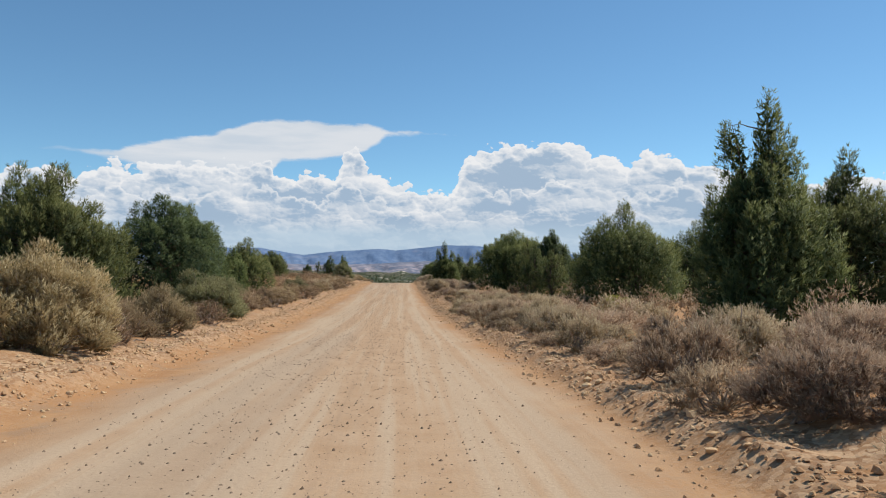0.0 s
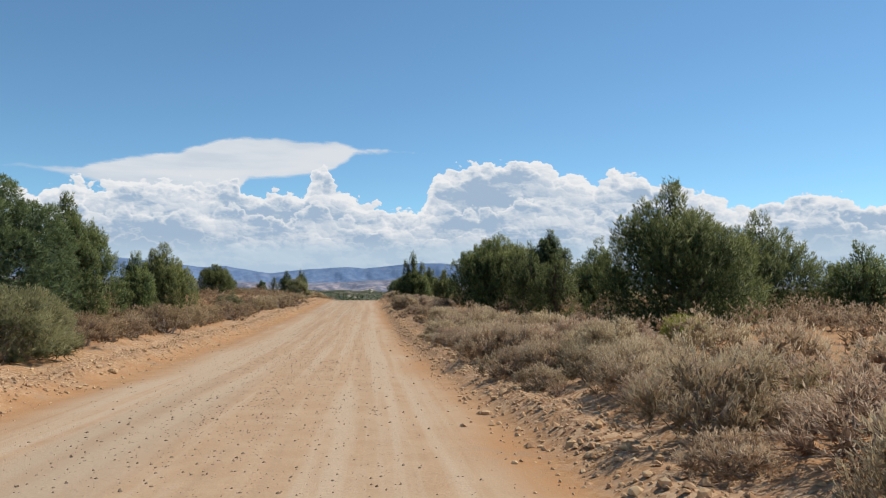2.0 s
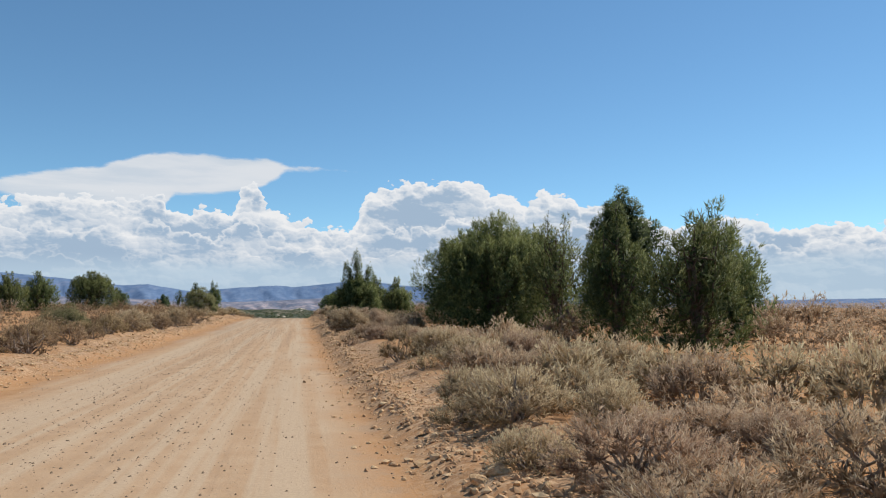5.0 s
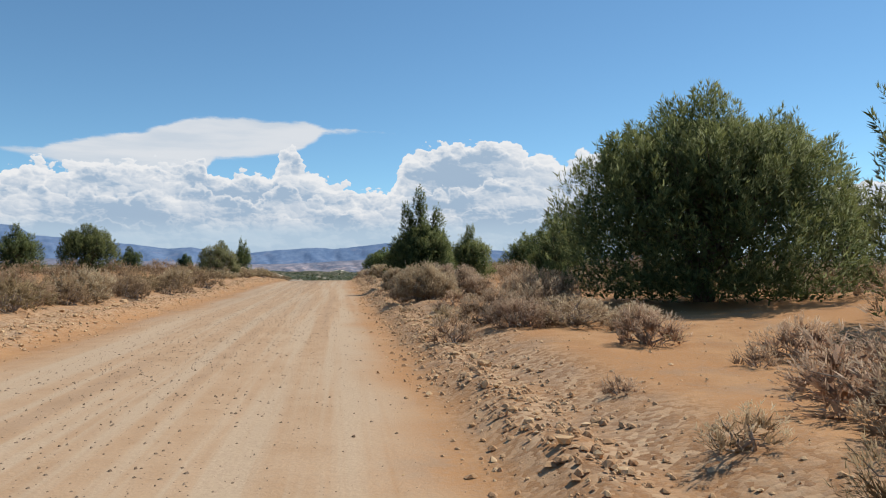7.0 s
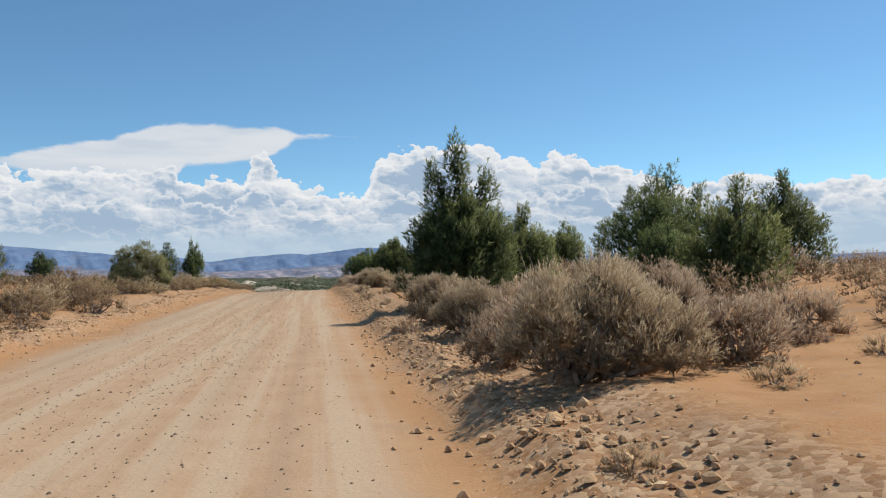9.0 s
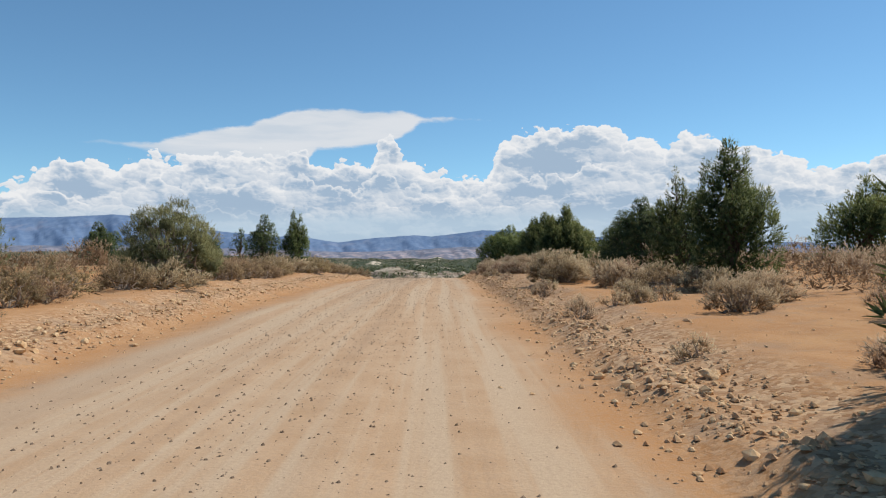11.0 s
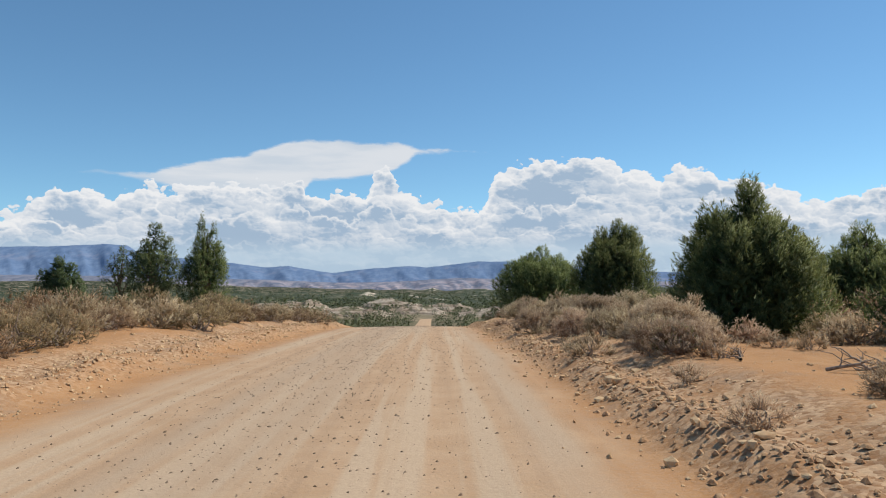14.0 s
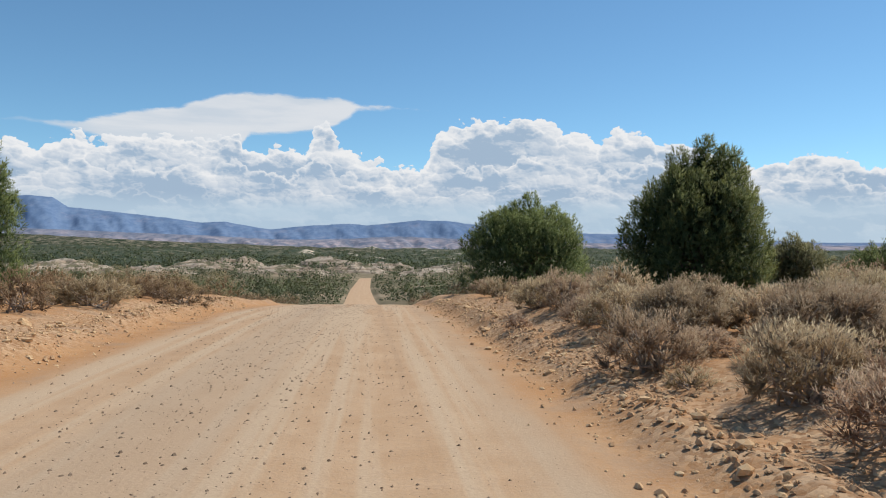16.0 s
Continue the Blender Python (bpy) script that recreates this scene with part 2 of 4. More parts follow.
# ---- building helpers ----
def np_mesh(name, verts, faces, mat, smooth=False):
    """A mesh from arrays: verts n x 3, faces m x k."""
    verts, faces = np.asarray(verts, np.float32), np.asarray(faces, np.int32)
    me = bpy.data.meshes.new(name)
    m, k = faces.shape
    me.vertices.add(len(verts)), me.loops.add(m * k), me.polygons.add(m)
    me.vertices.foreach_set("co", verts.ravel())
    me.loops.foreach_set("vertex_index", faces.ravel())
    me.polygons.foreach_set("loop_start", np.arange(0, m * k, k, dtype=np.int32))
    me.polygons.foreach_set("use_smooth", np.full(m, smooth))
    me.update(calc_edges=True)
    me.materials.append(mat)
    return me


def part(name, me, parent, label=""):
    ob = new(name, me)
    ob.parent = parent
    return tagged(ob, label)


def thing(name, m, label, category, group=""):
    root = new(name)
    root.empty_display_size = 0.2
    root.matrix_world = m
    return tagged(root, label, category, group)


def lattice(x, y, seed):
    """Smooth value noise from 0 to 1 over a plane."""
    xi, yi = np.floor(x).astype(np.int64), np.floor(y).astype(np.int64)
    fx, fy = x - xi, y - yi
    fx, fy = fx * fx * (3 - 2 * fx), fy * fy * (3 - 2 * fy)

    def corner(a, b):
        h = (a * 374761393 + b * 668265263 + seed * 974634211) & 0xFFFFFFFF
        h = ((h ^ (h >> 13)) * 1274126177) & 0xFFFFFFFF
        return ((h ^ (h >> 16)) & 0xFFFF) / 65535.0

    low = corner(xi, yi) * (1 - fx) + corner(xi + 1, yi) * fx
    high = corner(xi, yi + 1) * (1 - fx) + corner(xi + 1, yi + 1) * fx
    return low * (1 - fy) + high * fy


def rough(x, y, size, octaves, seed):
    total, gain, norm = np.zeros(np.shape(x)), 1.0, 0.0
    for n in range(octaves):
        total, norm = total + gain * lattice(x / size, y / size, seed + n), norm + gain
        size, gain = size * 0.5, gain * 0.5
    return total / norm - 0.5


def step(v, a, b):
    u = np.clip((v - a) / (b - a), 0, 1)
    return u * u * (3 - 2 * u)


# ---- the lie of the land ----
PROFILE_Y = [-300, -60, 7, 22, 33, 45, 60, 75, 90, 105, 120, 135, 142, 148, 156, 170, 200, 240, 290, 400, 520, 900, 1500, 2600, 4900]
PROFILE_Z = [1.2, 0.6, 0, -0.24, -0.44, -0.54, -0.44, -0.18, 0.08, 0.41, 0.59, 0.47, 0.34, 0.12, -0.4, -1.6, -4.1, -7.0, -9.1, -11.3, -13, -14, -9, 10, 30]
TABLE_Y = np.arange(-300, 4901, 1.0)
TABLE_Z = np.interp(TABLE_Y, PROFILE_Y, PROFILE_Z)
TABLE_Z = np.convolve(np.pad(TABLE_Z, 4, mode="edge"), np.ones(9) / 9, mode="valid")


def road_z(y):
    return np.interp(y, TABLE_Y, TABLE_Z)


def road_bend(y):
    """How far the road swings aside: a little at the start, and again in the valley."""
    return 0.6 * step(y, 55, 20) - 3.0 * step(y, 170, 420) + 60 * step(y, 540, 900)


def ground_z(x, y):
    x, y = np.asarray(x, float), np.asarray(y, float)
    x = x - road_bend(y)
    edge = 0.25 * rough(y, y * 0 + 3.0, 3.0, 2, 5)
    bank_r, bank_l = step(x + edge, 2.4, 4.3), step(-x + edge, 4.6, 6.6)
    lump = rough(x, y, 1.3, 3, 11) * 0.16 + rough(x, y, 9.0, 3, 21) * 0.5
    z = road_z(y) + 0.36 * bank_r + 0.38 * bank_l + 0.3 * step(x, 5, 15) + 0.55 * step(-x, 8, 16)
    berm = np.exp(-((x - 2.95) / 0.3) ** 2) + 1.5 * np.exp(-((x + 5.1) / 0.45) ** 2)
    z = z + np.maximum(bank_r, bank_l) * lump + step(y, 175, 160) * berm * (0.03 + 0.24 * (0.5 + rough(x, y, 0.8, 4, 31)))
    wheel = np.exp(-((x - 0.55) / 0.3) ** 2) + np.exp(-((x + 1.0) / 0.3) ** 2) + np.exp(-((x + 2.7) / 0.35) ** 2)
    z = z + (1 - np.maximum(bank_r, bank_l)) * (rough(x, y * 0.15, 0.7, 2, 41) * 0.03 - 0.012 * wheel - 0.006 * (x + 1) ** 2)
    aside = step(np.abs(x + 0.5), 12, 60)
    valley = step(y, 210, 420)
    hills = rough(x, y, 110.0, 4, 51)
    z = z + valley * aside * (16 * np.abs(hills) + 12 * hills)
    z = z + 16 * step(-x, 60, 900) * step(y, 500, 1800) + 1.5 * step(np.abs(x), 25, 90) * rough(x, y, 40.0, 3, 61)
    far_rise = step(np.hypot(x, y), 900, 2500)
    return z + far_rise * 14 * (rough(x, y, 420.0, 3, 71))


def axis(fine_lo, fine_hi, fine, lo, hi, grow):
    out, s, v = list(np.arange(fine_lo, fine_hi + 1e-6, fine)), fine, fine_hi
    while v < hi:
        s *= grow
        v += s
        out.append(min(v, hi))
    s, v, low = fine, fine_lo, []
    while v > lo:
        s *= grow
        v -= s
        low.append(max(v, lo))
    return np.array(low[::-1] + out)


gx, gy = axis(-8.4, 6.0, 0.18, -4500, 4500, 1.085), axis(-4.0, 150.0, 0.36, -250, 4750, 1.035)
GX, GY = np.meshgrid(gx, gy)
bend = road_bend(GY)
verts = np.stack([GX + bend, GY, ground_z(GX + bend, GY)], -1).reshape(-1, 3)
slope_y, slope_x = np.gradient(verts[:, 2].reshape(GX.shape), gy, axis=0), np.gradient(verts[:, 2].reshape(GX.shape), gx, axis=1)
slopes = np.stack([-slope_x, -slope_y, np.ones(GX.shape)], -1).reshape(-1, 3)
slopes = slopes / np.linalg.norm(slopes, axis=1, keepdims=True)
ny, nx = GX.shape
quad = np.arange(ny * nx).reshape(ny, nx)
quads = np.stack([quad[:-1, :-1], quad[:-1, 1:], quad[1:, 1:], quad[1:, :-1]], -1)
cx, cy = (gx[:-1] + gx[1:]) / 2, (gy[:-1] + gy[1:]) / 2
on_road = ((cx > -4.4) & (cx < 2.5))[None, :] & (cy < 560)[:, None]


def sheet_of(name, mask, mat):
    faces = quads[mask]
    used, back = np.unique(faces, return_inverse=True)
    me = np_mesh(name, verts[used], back.reshape(faces.shape), mat, True)
    me.normals_split_custom_set_from_vertices(slopes[used].tolist())
    across = me.attributes.new("across", "FLOAT", "POINT")
    across.data.foreach_set("value", GX.reshape(-1)[used].astype(np.float32))
    return new(name, me)


m, k = material("desert_ground", 0.95, 0.1)
at = k.add("SeparateXYZ")
k.link(k.place, at.inputs[0])
lateral = k.add("Attribute")
lateral.attribute_name = "across"
lateral = lateral.outputs["Fac"]
up = k.add("SeparateXYZ")
k.link(k.add("NewGeometry").outputs["Normal"], up.inputs[0])
mid, big, grain, huge = k.noise(k.place, 1.7, 5, 0.6), k.noise(k.place, 0.22, 4), k.noise(k.place, 26.0, 4, 0.7), k.noise(k.place, 0.012, 5, 0.6)
pebble = k.add("TexVoronoi")
k.link(k.place, pebble.inputs["Vector"])
pebble.inputs["Scale"].default_value = 16.0
sand = k.mix(k.fit(mid, 0.32, 0.68), (0.405, 0.2, 0.08), (0.5, 0.275, 0.122))
sand = k.mix(k.fit(big, 0.42, 0.62), sand, (0.45, 0.222, 0.086))
# loose rubble along the banks
bank = k.math("MULTIPLY", k.fit(k.math("ABSOLUTE", k.math("ADD", lateral, 1.1)), 3.3, 4.1), k.fit(k.math("ABSOLUTE", k.math("ADD", lateral, 1.1)), 5.7, 4.8))
rubble = k.mix(k.fit(pebble.outputs["Color"], 0.2, 0.8), (0.27, 0.14, 0.065), (0.58, 0.39, 0.23))
sand = k.mix(k.math("MULTIPLY", bank, k.fit(mid, 0.35, 0.55, 0.3, 0.9)), sand, rubble)
litter = k.noise(k.place, 0.9, 6, 0.7)
sand = k.mix(k.fit(litter, 0.52, 0.66, 0.0, 0.55), sand, (0.33, 0.22, 0.14))
# driven dirt: paler, streaked along the way, with grey gravel between the tracks
streak = k.noise(k.scaled(k.place, 2.4, 0.045, 1), 1.0, 4, 0.6)
lane = k.noise(k.scaled(k.place, 0.7, 0.02, 1), 1.0, 2, 0.5)
packed = k.mix(k.fit(mid, 0.3, 0.7), (0.465, 0.293, 0.163), (0.525, 0.35, 0.21))
packed = k.mix(k.fit(streak, 0.44, 0.6), packed, (0.53, 0.385, 0.25))
packed = k.mix(k.fit(lane, 0.5, 0.66, 0.0, 0.6), packed, (0.43, 0.315, 0.21))
packed = k.mix(k.fit(streak, 0.3, 0.44, 0.4, 0.0), packed, (0.37, 0.24, 0.145))
off = k.math("ABSOLUTE", k.math("ADD", k.math("ADD", lateral, 0.85), k.math("MULTIPLY", k.math("SUBTRACT", big, 0.5), 1.6)))
near_tone = k.mix(k.fit(off, 2.3, 3.5), packed, sand)
near_tone = k.mix(k.fit(grain, 0.35, 0.75, 0.0, 0.5), near_tone, k.mix(k.noise(k.place, 90.0, 2), (0.22, 0.13, 0.08), (0.62, 0.46, 0.31)))
far_tone = k.mix(k.fit(huge, 0.45, 0.62), (0.15, 0.125, 0.07), (0.3, 0.23, 0.145))
bare = k.math("MULTIPLY", k.fit(up.outputs[2], 0.999, 0.985), k.fit(k.noise(k.place, 0.03, 6, 0.65), 0.5, 0.56))
wooded = k.mix(k.fit(k.noise(k.place, 0.05, 6, 0.7), 0.5, 0.64), (0.045, 0.06, 0.032), (0.19, 0.16, 0.1))
far_tone = k.mix(k.fit(at.outputs[1], 480.0, 900.0), far_tone, wooded)
bare = k.math("MULTIPLY", bare, k.fit(k.math("ABSOLUTE", lateral), 18.0, 45.0))
far_tone = k.mix(bare, far_tone, (0.6, 0.5, 0.38))
k.link(k.mix(k.fit(at.outputs[1], 165.0, 215.0), near_tone, far_tone), k.bsdf.inputs["Base Color"])
bumped(k, k.math("ADD", k.math("ADD", k.math("MULTIPLY", mid, 1.5), grain), k.math("MULTIPLY", pebble.outputs["Distance"], k.math("MULTIPLY", bank, -0.7))), 0.5, 0.022)
GROUND = m
m, k = material("valley_road_dirt", 0.95, 0.1)
k.link(k.mix(k.fit(k.noise(k.place, 1.0, 4), 0.3, 0.7), (0.48, 0.31, 0.18), (0.54, 0.37, 0.23)), k.bsdf.inputs["Base Color"])
VALLEY_ROAD = m
tagged(sheet_of("ground", ~on_road, GROUND), "orange desert sand and stony banks under scrub", "ground", kind="structure")
tagged(sheet_of("road", on_road & (cy < 165)[:, None], GROUND), "graded tan dirt road with gravel and wheel tracks", "road", kind="structure")
tagged(sheet_of("road_beyond", on_road & (cy >= 165)[:, None], VALLEY_ROAD), "pale dirt road running on across the valley", "road", kind="structure")


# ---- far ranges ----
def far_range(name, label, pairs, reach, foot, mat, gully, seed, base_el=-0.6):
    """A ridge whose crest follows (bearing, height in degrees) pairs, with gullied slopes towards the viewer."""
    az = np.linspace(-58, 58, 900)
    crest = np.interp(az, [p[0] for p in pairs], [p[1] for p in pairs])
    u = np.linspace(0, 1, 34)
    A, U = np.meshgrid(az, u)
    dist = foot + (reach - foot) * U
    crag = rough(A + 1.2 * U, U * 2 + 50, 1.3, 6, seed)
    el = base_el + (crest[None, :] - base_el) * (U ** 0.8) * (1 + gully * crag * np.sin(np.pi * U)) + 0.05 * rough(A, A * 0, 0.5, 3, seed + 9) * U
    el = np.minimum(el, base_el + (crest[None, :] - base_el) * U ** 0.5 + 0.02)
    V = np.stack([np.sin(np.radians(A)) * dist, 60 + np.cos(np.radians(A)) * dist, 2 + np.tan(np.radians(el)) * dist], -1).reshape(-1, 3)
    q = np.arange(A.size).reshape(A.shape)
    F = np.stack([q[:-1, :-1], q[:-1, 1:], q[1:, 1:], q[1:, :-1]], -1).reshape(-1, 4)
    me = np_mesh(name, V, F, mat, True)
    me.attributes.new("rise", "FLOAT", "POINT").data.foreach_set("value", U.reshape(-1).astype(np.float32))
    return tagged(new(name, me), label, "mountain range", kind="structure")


CREST = [(-58, 2.6), (-40, 3.1), (-30.2, 3.43), (-26.9, 3.54), (-23.6, 3.76), (-22.2, 3.7), (-21.2, 3.04), (-18.6, 2.83), (-14.9, 2.45), (-12.5, 2.14), (-10.9, 2.25), (-8.9, 1.9),
         (-7.65, 1.7), (-4.7, 2.04), (-1.7, 2.2), (-0.4, 2.08), (3.5, 2.5), (5.7, 2.46), (7.5, 2.21), (10.2, 1.99), (16.6, 1.5), (19.5, 1.43), (32.9, 0.8), (58, 0.9)]
CLIFFS = [(-58, 1.5), (-30, 1.6), (-22, 1.5), (-12, 1.2), (-7, 0.95), (-3, 1.0), (2, 1.25), (6, 1.1), (12, 0.9), (20, 0.7), (58, 0.4)]
MESA = [(-58, 1.1), (-30, 1.15), (-24.5, 1.2), (-14.9, 0.75), (-8, 0.5), (-2.5, 0.35), (4.4, 0.15), (12, 0.05), (58, 0.0)]
# blue-grey base colours imitate the haze of the air in between
far_range("backdrop_range", "hazy blue mountain ridge on the horizon", CREST, 4650, 3700, range_material("haze_blue_range", (0.12, 0.185, 0.3), (0.17, 0.24, 0.355), (0.28, 0.29, 0.36), 120.0), 0.5, 3)
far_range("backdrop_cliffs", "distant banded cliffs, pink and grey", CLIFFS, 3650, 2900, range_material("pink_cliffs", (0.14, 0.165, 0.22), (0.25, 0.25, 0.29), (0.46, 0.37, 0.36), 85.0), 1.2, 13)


KNOLLS = [(-25, 520, 60, 7), (-21.6, 560, 70, 8), (-19, 430, 40, 5), (-16, 480, 55, 6), (-12.5, 600, 64, 9), (-10.5, 640, 60, 10), (-6.8, 500, 60, 7), (-4.9, 460, 40, 5),
          (-3.0, 650, 70, 10), (-1.2, 540, 56, 8), (1.4, 620, 56, 9), (4.4, 470, 45, 5), (6.5, 560, 60, 8)]
KNOLLS = [(far * math.sin(radians(b)), 120 + far * math.cos(radians(b)), wide, tall) for b, far, wide, tall in KNOLLS]


def knoll_rise(x, y, n):
    """How high the n-th knoll stands over the valley floor at a place: gullied flanks in low ledges."""
    kx, ky, wide, tall = KNOLLS[n]
    u = np.hypot(x - kx, (y - ky) * 1.3) / (wide * 0.5) * (1 + 0.8 * rough(x, y, wide * 0.35, 4, 700 + n))
    gully = 1 - np.abs(rough(x, y, wide * 0.16, 4, 730 + n)) * 3.0
    h = np.clip(1 - u, 0, 1) ** 0.7 * (0.35 + 0.75 * gully)
    ledge = np.floor(h * 5) / 5 + step(h * 5 % 1.0, 0.55, 0.9) / 5
    return tall * (0.45 * h + 0.55 * ledge)


def outcrop(n):
    kx, ky, wide, tall = KNOLLS[n]
    s = np.linspace(-0.62, 0.62, 42) * wide
    X, Y = np.meshgrid(kx + s, ky + s * 0.8)
    X, Y = X + 1.2 * rough(X, Y, 5.0, 2, 760), Y + 1.2 * rough(Y, X, 5.0, 2, 761)
    rise = knoll_rise(X, Y, n)
    V = np.stack([X, Y, ground_z(X, Y) + rise - 0.6 * (rise < 0.15)], -1).reshape(-1, 3)
    q = np.arange(X.size).reshape(X.shape)
    F = np.stack([q[:-1, :-1], q[:-1, 1:], q[1:, 1:], q[1:, :-1]], -1).reshape(-1, 4)
    me = np_mesh("pale_outcrop", V, F, PALE_ROCK)
    return tagged(new("pale_outcrop", me), "bare cream-coloured eroded knoll in the wooded valley", "outcrop", "pale knolls across the valley")


m, k = material("pale_rock", 0.95, 0.1)
layer = k.noise(k.scaled(k.place, 0.03, 0.03, 0.9), 1.0, 4, 0.6)
tone = k.mix(k.fit(layer, 0.35, 0.65), (0.3, 0.22, 0.15), (0.5, 0.41, 0.31))
k.link(k.mix(k.fit(k.noise(k.place, 0.11, 5, 0.7), 0.5, 0.58), tone, (0.17, 0.15, 0.09)), k.bsdf.inputs["Base Color"])
PALE_ROCK = m
for n in range(len(KNOLLS)):
    outcrop(n)
m, k = material("wooded_slope", 1.0, 0.0)
spots = k.noise(k.scaled(k.place, 0.05, 0.05, 0.05), 1.0, 6, 0.7)
k.link(k.mix(k.fit(spots, 0.45, 0.62), (0.035, 0.05, 0.03), (0.26, 0.22, 0.16)), k.bsdf.inputs["Base Color"])
far_range("backdrop_mesa", "dark wooded mesa across the valley", MESA, 2300, 1500, m, 0.5, 23, -0.9)


# ---- plants ----
def unit(v):
    return v / np.maximum(np.linalg.norm(v, axis=-1, keepdims=True), 1e-6)


def blades(rng, base, ways, faces, length, width, loose=0.5):
    """One slim leaf for each base point, along the given ways, its flat side turned roughly where faces points."""
    ways, faces = unit(ways), unit(faces)
    side = unit(np.cross(ways, faces) + rng.normal(size=base.shape) * loose)
    length, width = np.asarray(length).reshape(-1, 1), np.asarray(width).reshape(-1, 1)
    a, b = base - side * width / 2, base + side * width / 2
    turned = ((np.cross(b - a, ways) * faces).sum(1) < 0)[:, None]
    a, b = np.where(turned, b, a), np.where(turned, a, b)
    return np.stack([a, b, base + ways * length], 1).reshape(-1, 3), np.repeat(faces, 3, 0)


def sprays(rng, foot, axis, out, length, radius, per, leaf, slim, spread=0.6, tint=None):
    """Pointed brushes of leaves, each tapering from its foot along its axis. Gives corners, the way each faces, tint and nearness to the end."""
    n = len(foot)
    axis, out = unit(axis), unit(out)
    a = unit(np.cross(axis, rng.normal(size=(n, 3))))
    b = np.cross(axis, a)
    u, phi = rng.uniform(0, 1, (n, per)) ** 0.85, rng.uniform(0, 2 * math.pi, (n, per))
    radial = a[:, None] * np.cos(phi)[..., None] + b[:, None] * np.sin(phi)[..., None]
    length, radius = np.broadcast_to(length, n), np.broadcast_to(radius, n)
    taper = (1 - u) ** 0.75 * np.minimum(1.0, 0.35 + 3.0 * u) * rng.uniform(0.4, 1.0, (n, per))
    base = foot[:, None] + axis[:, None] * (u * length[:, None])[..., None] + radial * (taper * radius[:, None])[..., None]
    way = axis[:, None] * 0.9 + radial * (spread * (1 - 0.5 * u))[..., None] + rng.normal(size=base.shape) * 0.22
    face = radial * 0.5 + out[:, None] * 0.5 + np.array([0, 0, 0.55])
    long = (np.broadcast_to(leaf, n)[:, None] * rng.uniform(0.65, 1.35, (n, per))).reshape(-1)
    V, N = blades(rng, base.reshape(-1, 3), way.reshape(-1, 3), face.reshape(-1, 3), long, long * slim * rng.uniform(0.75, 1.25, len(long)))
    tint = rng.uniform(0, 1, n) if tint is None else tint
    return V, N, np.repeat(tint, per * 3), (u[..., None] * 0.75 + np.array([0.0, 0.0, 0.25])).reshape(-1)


def gathered(groups):
    return tuple(np.concatenate([g[i] for g in groups]) for i in range(4))


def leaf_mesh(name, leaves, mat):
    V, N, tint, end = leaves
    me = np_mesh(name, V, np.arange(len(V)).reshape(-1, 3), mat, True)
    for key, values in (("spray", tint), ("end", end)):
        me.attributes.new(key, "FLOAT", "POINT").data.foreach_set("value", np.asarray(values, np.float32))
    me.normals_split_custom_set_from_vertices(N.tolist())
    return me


def tube(points, radii, sides=5):
    """A tapered limb along a line of points."""
    points = np.asarray(points, float)
    V, F = [], []
    for n, (p, r) in enumerate(zip(points, radii)):
        way = points[min(n + 1, len(points) - 1)] - points[max(n - 1, 0)]
        way = way / max(np.linalg.norm(way), 1e-6)
        a = np.cross(way, (0.31, 0.9, 0.2))
        a /= max(np.linalg.norm(a), 1e-6)
        b = np.cross(way, a)
        for s in range(sides):
            t = 2 * math.pi * s / sides
            V.append(p + r * (math.cos(t) * a + math.sin(t) * b))
        if n:
            for s in range(sides):
                i, j = (n - 1) * sides, n * sides
                F.append((i + s, i + (s + 1) % sides, j + (s + 1) % sides, j + s))
    return np.array(V), np.array(F)


def joined(tubes):
    V, F, n = [], [], 0
    for v, f in tubes:
        V.append(v), F.append(f + n)
        n += len(v)
    return np.concatenate(V), np.concatenate(F)


def crooked(rng, start, end, bits, wander):
    u = np.linspace(0, 1, bits)[:, None]
    line = np.asarray(start) * (1 - u) + np.asarray(end) * u
    line[1:-1] += rng.normal(size=(bits - 2, 3)) * wander
    return line


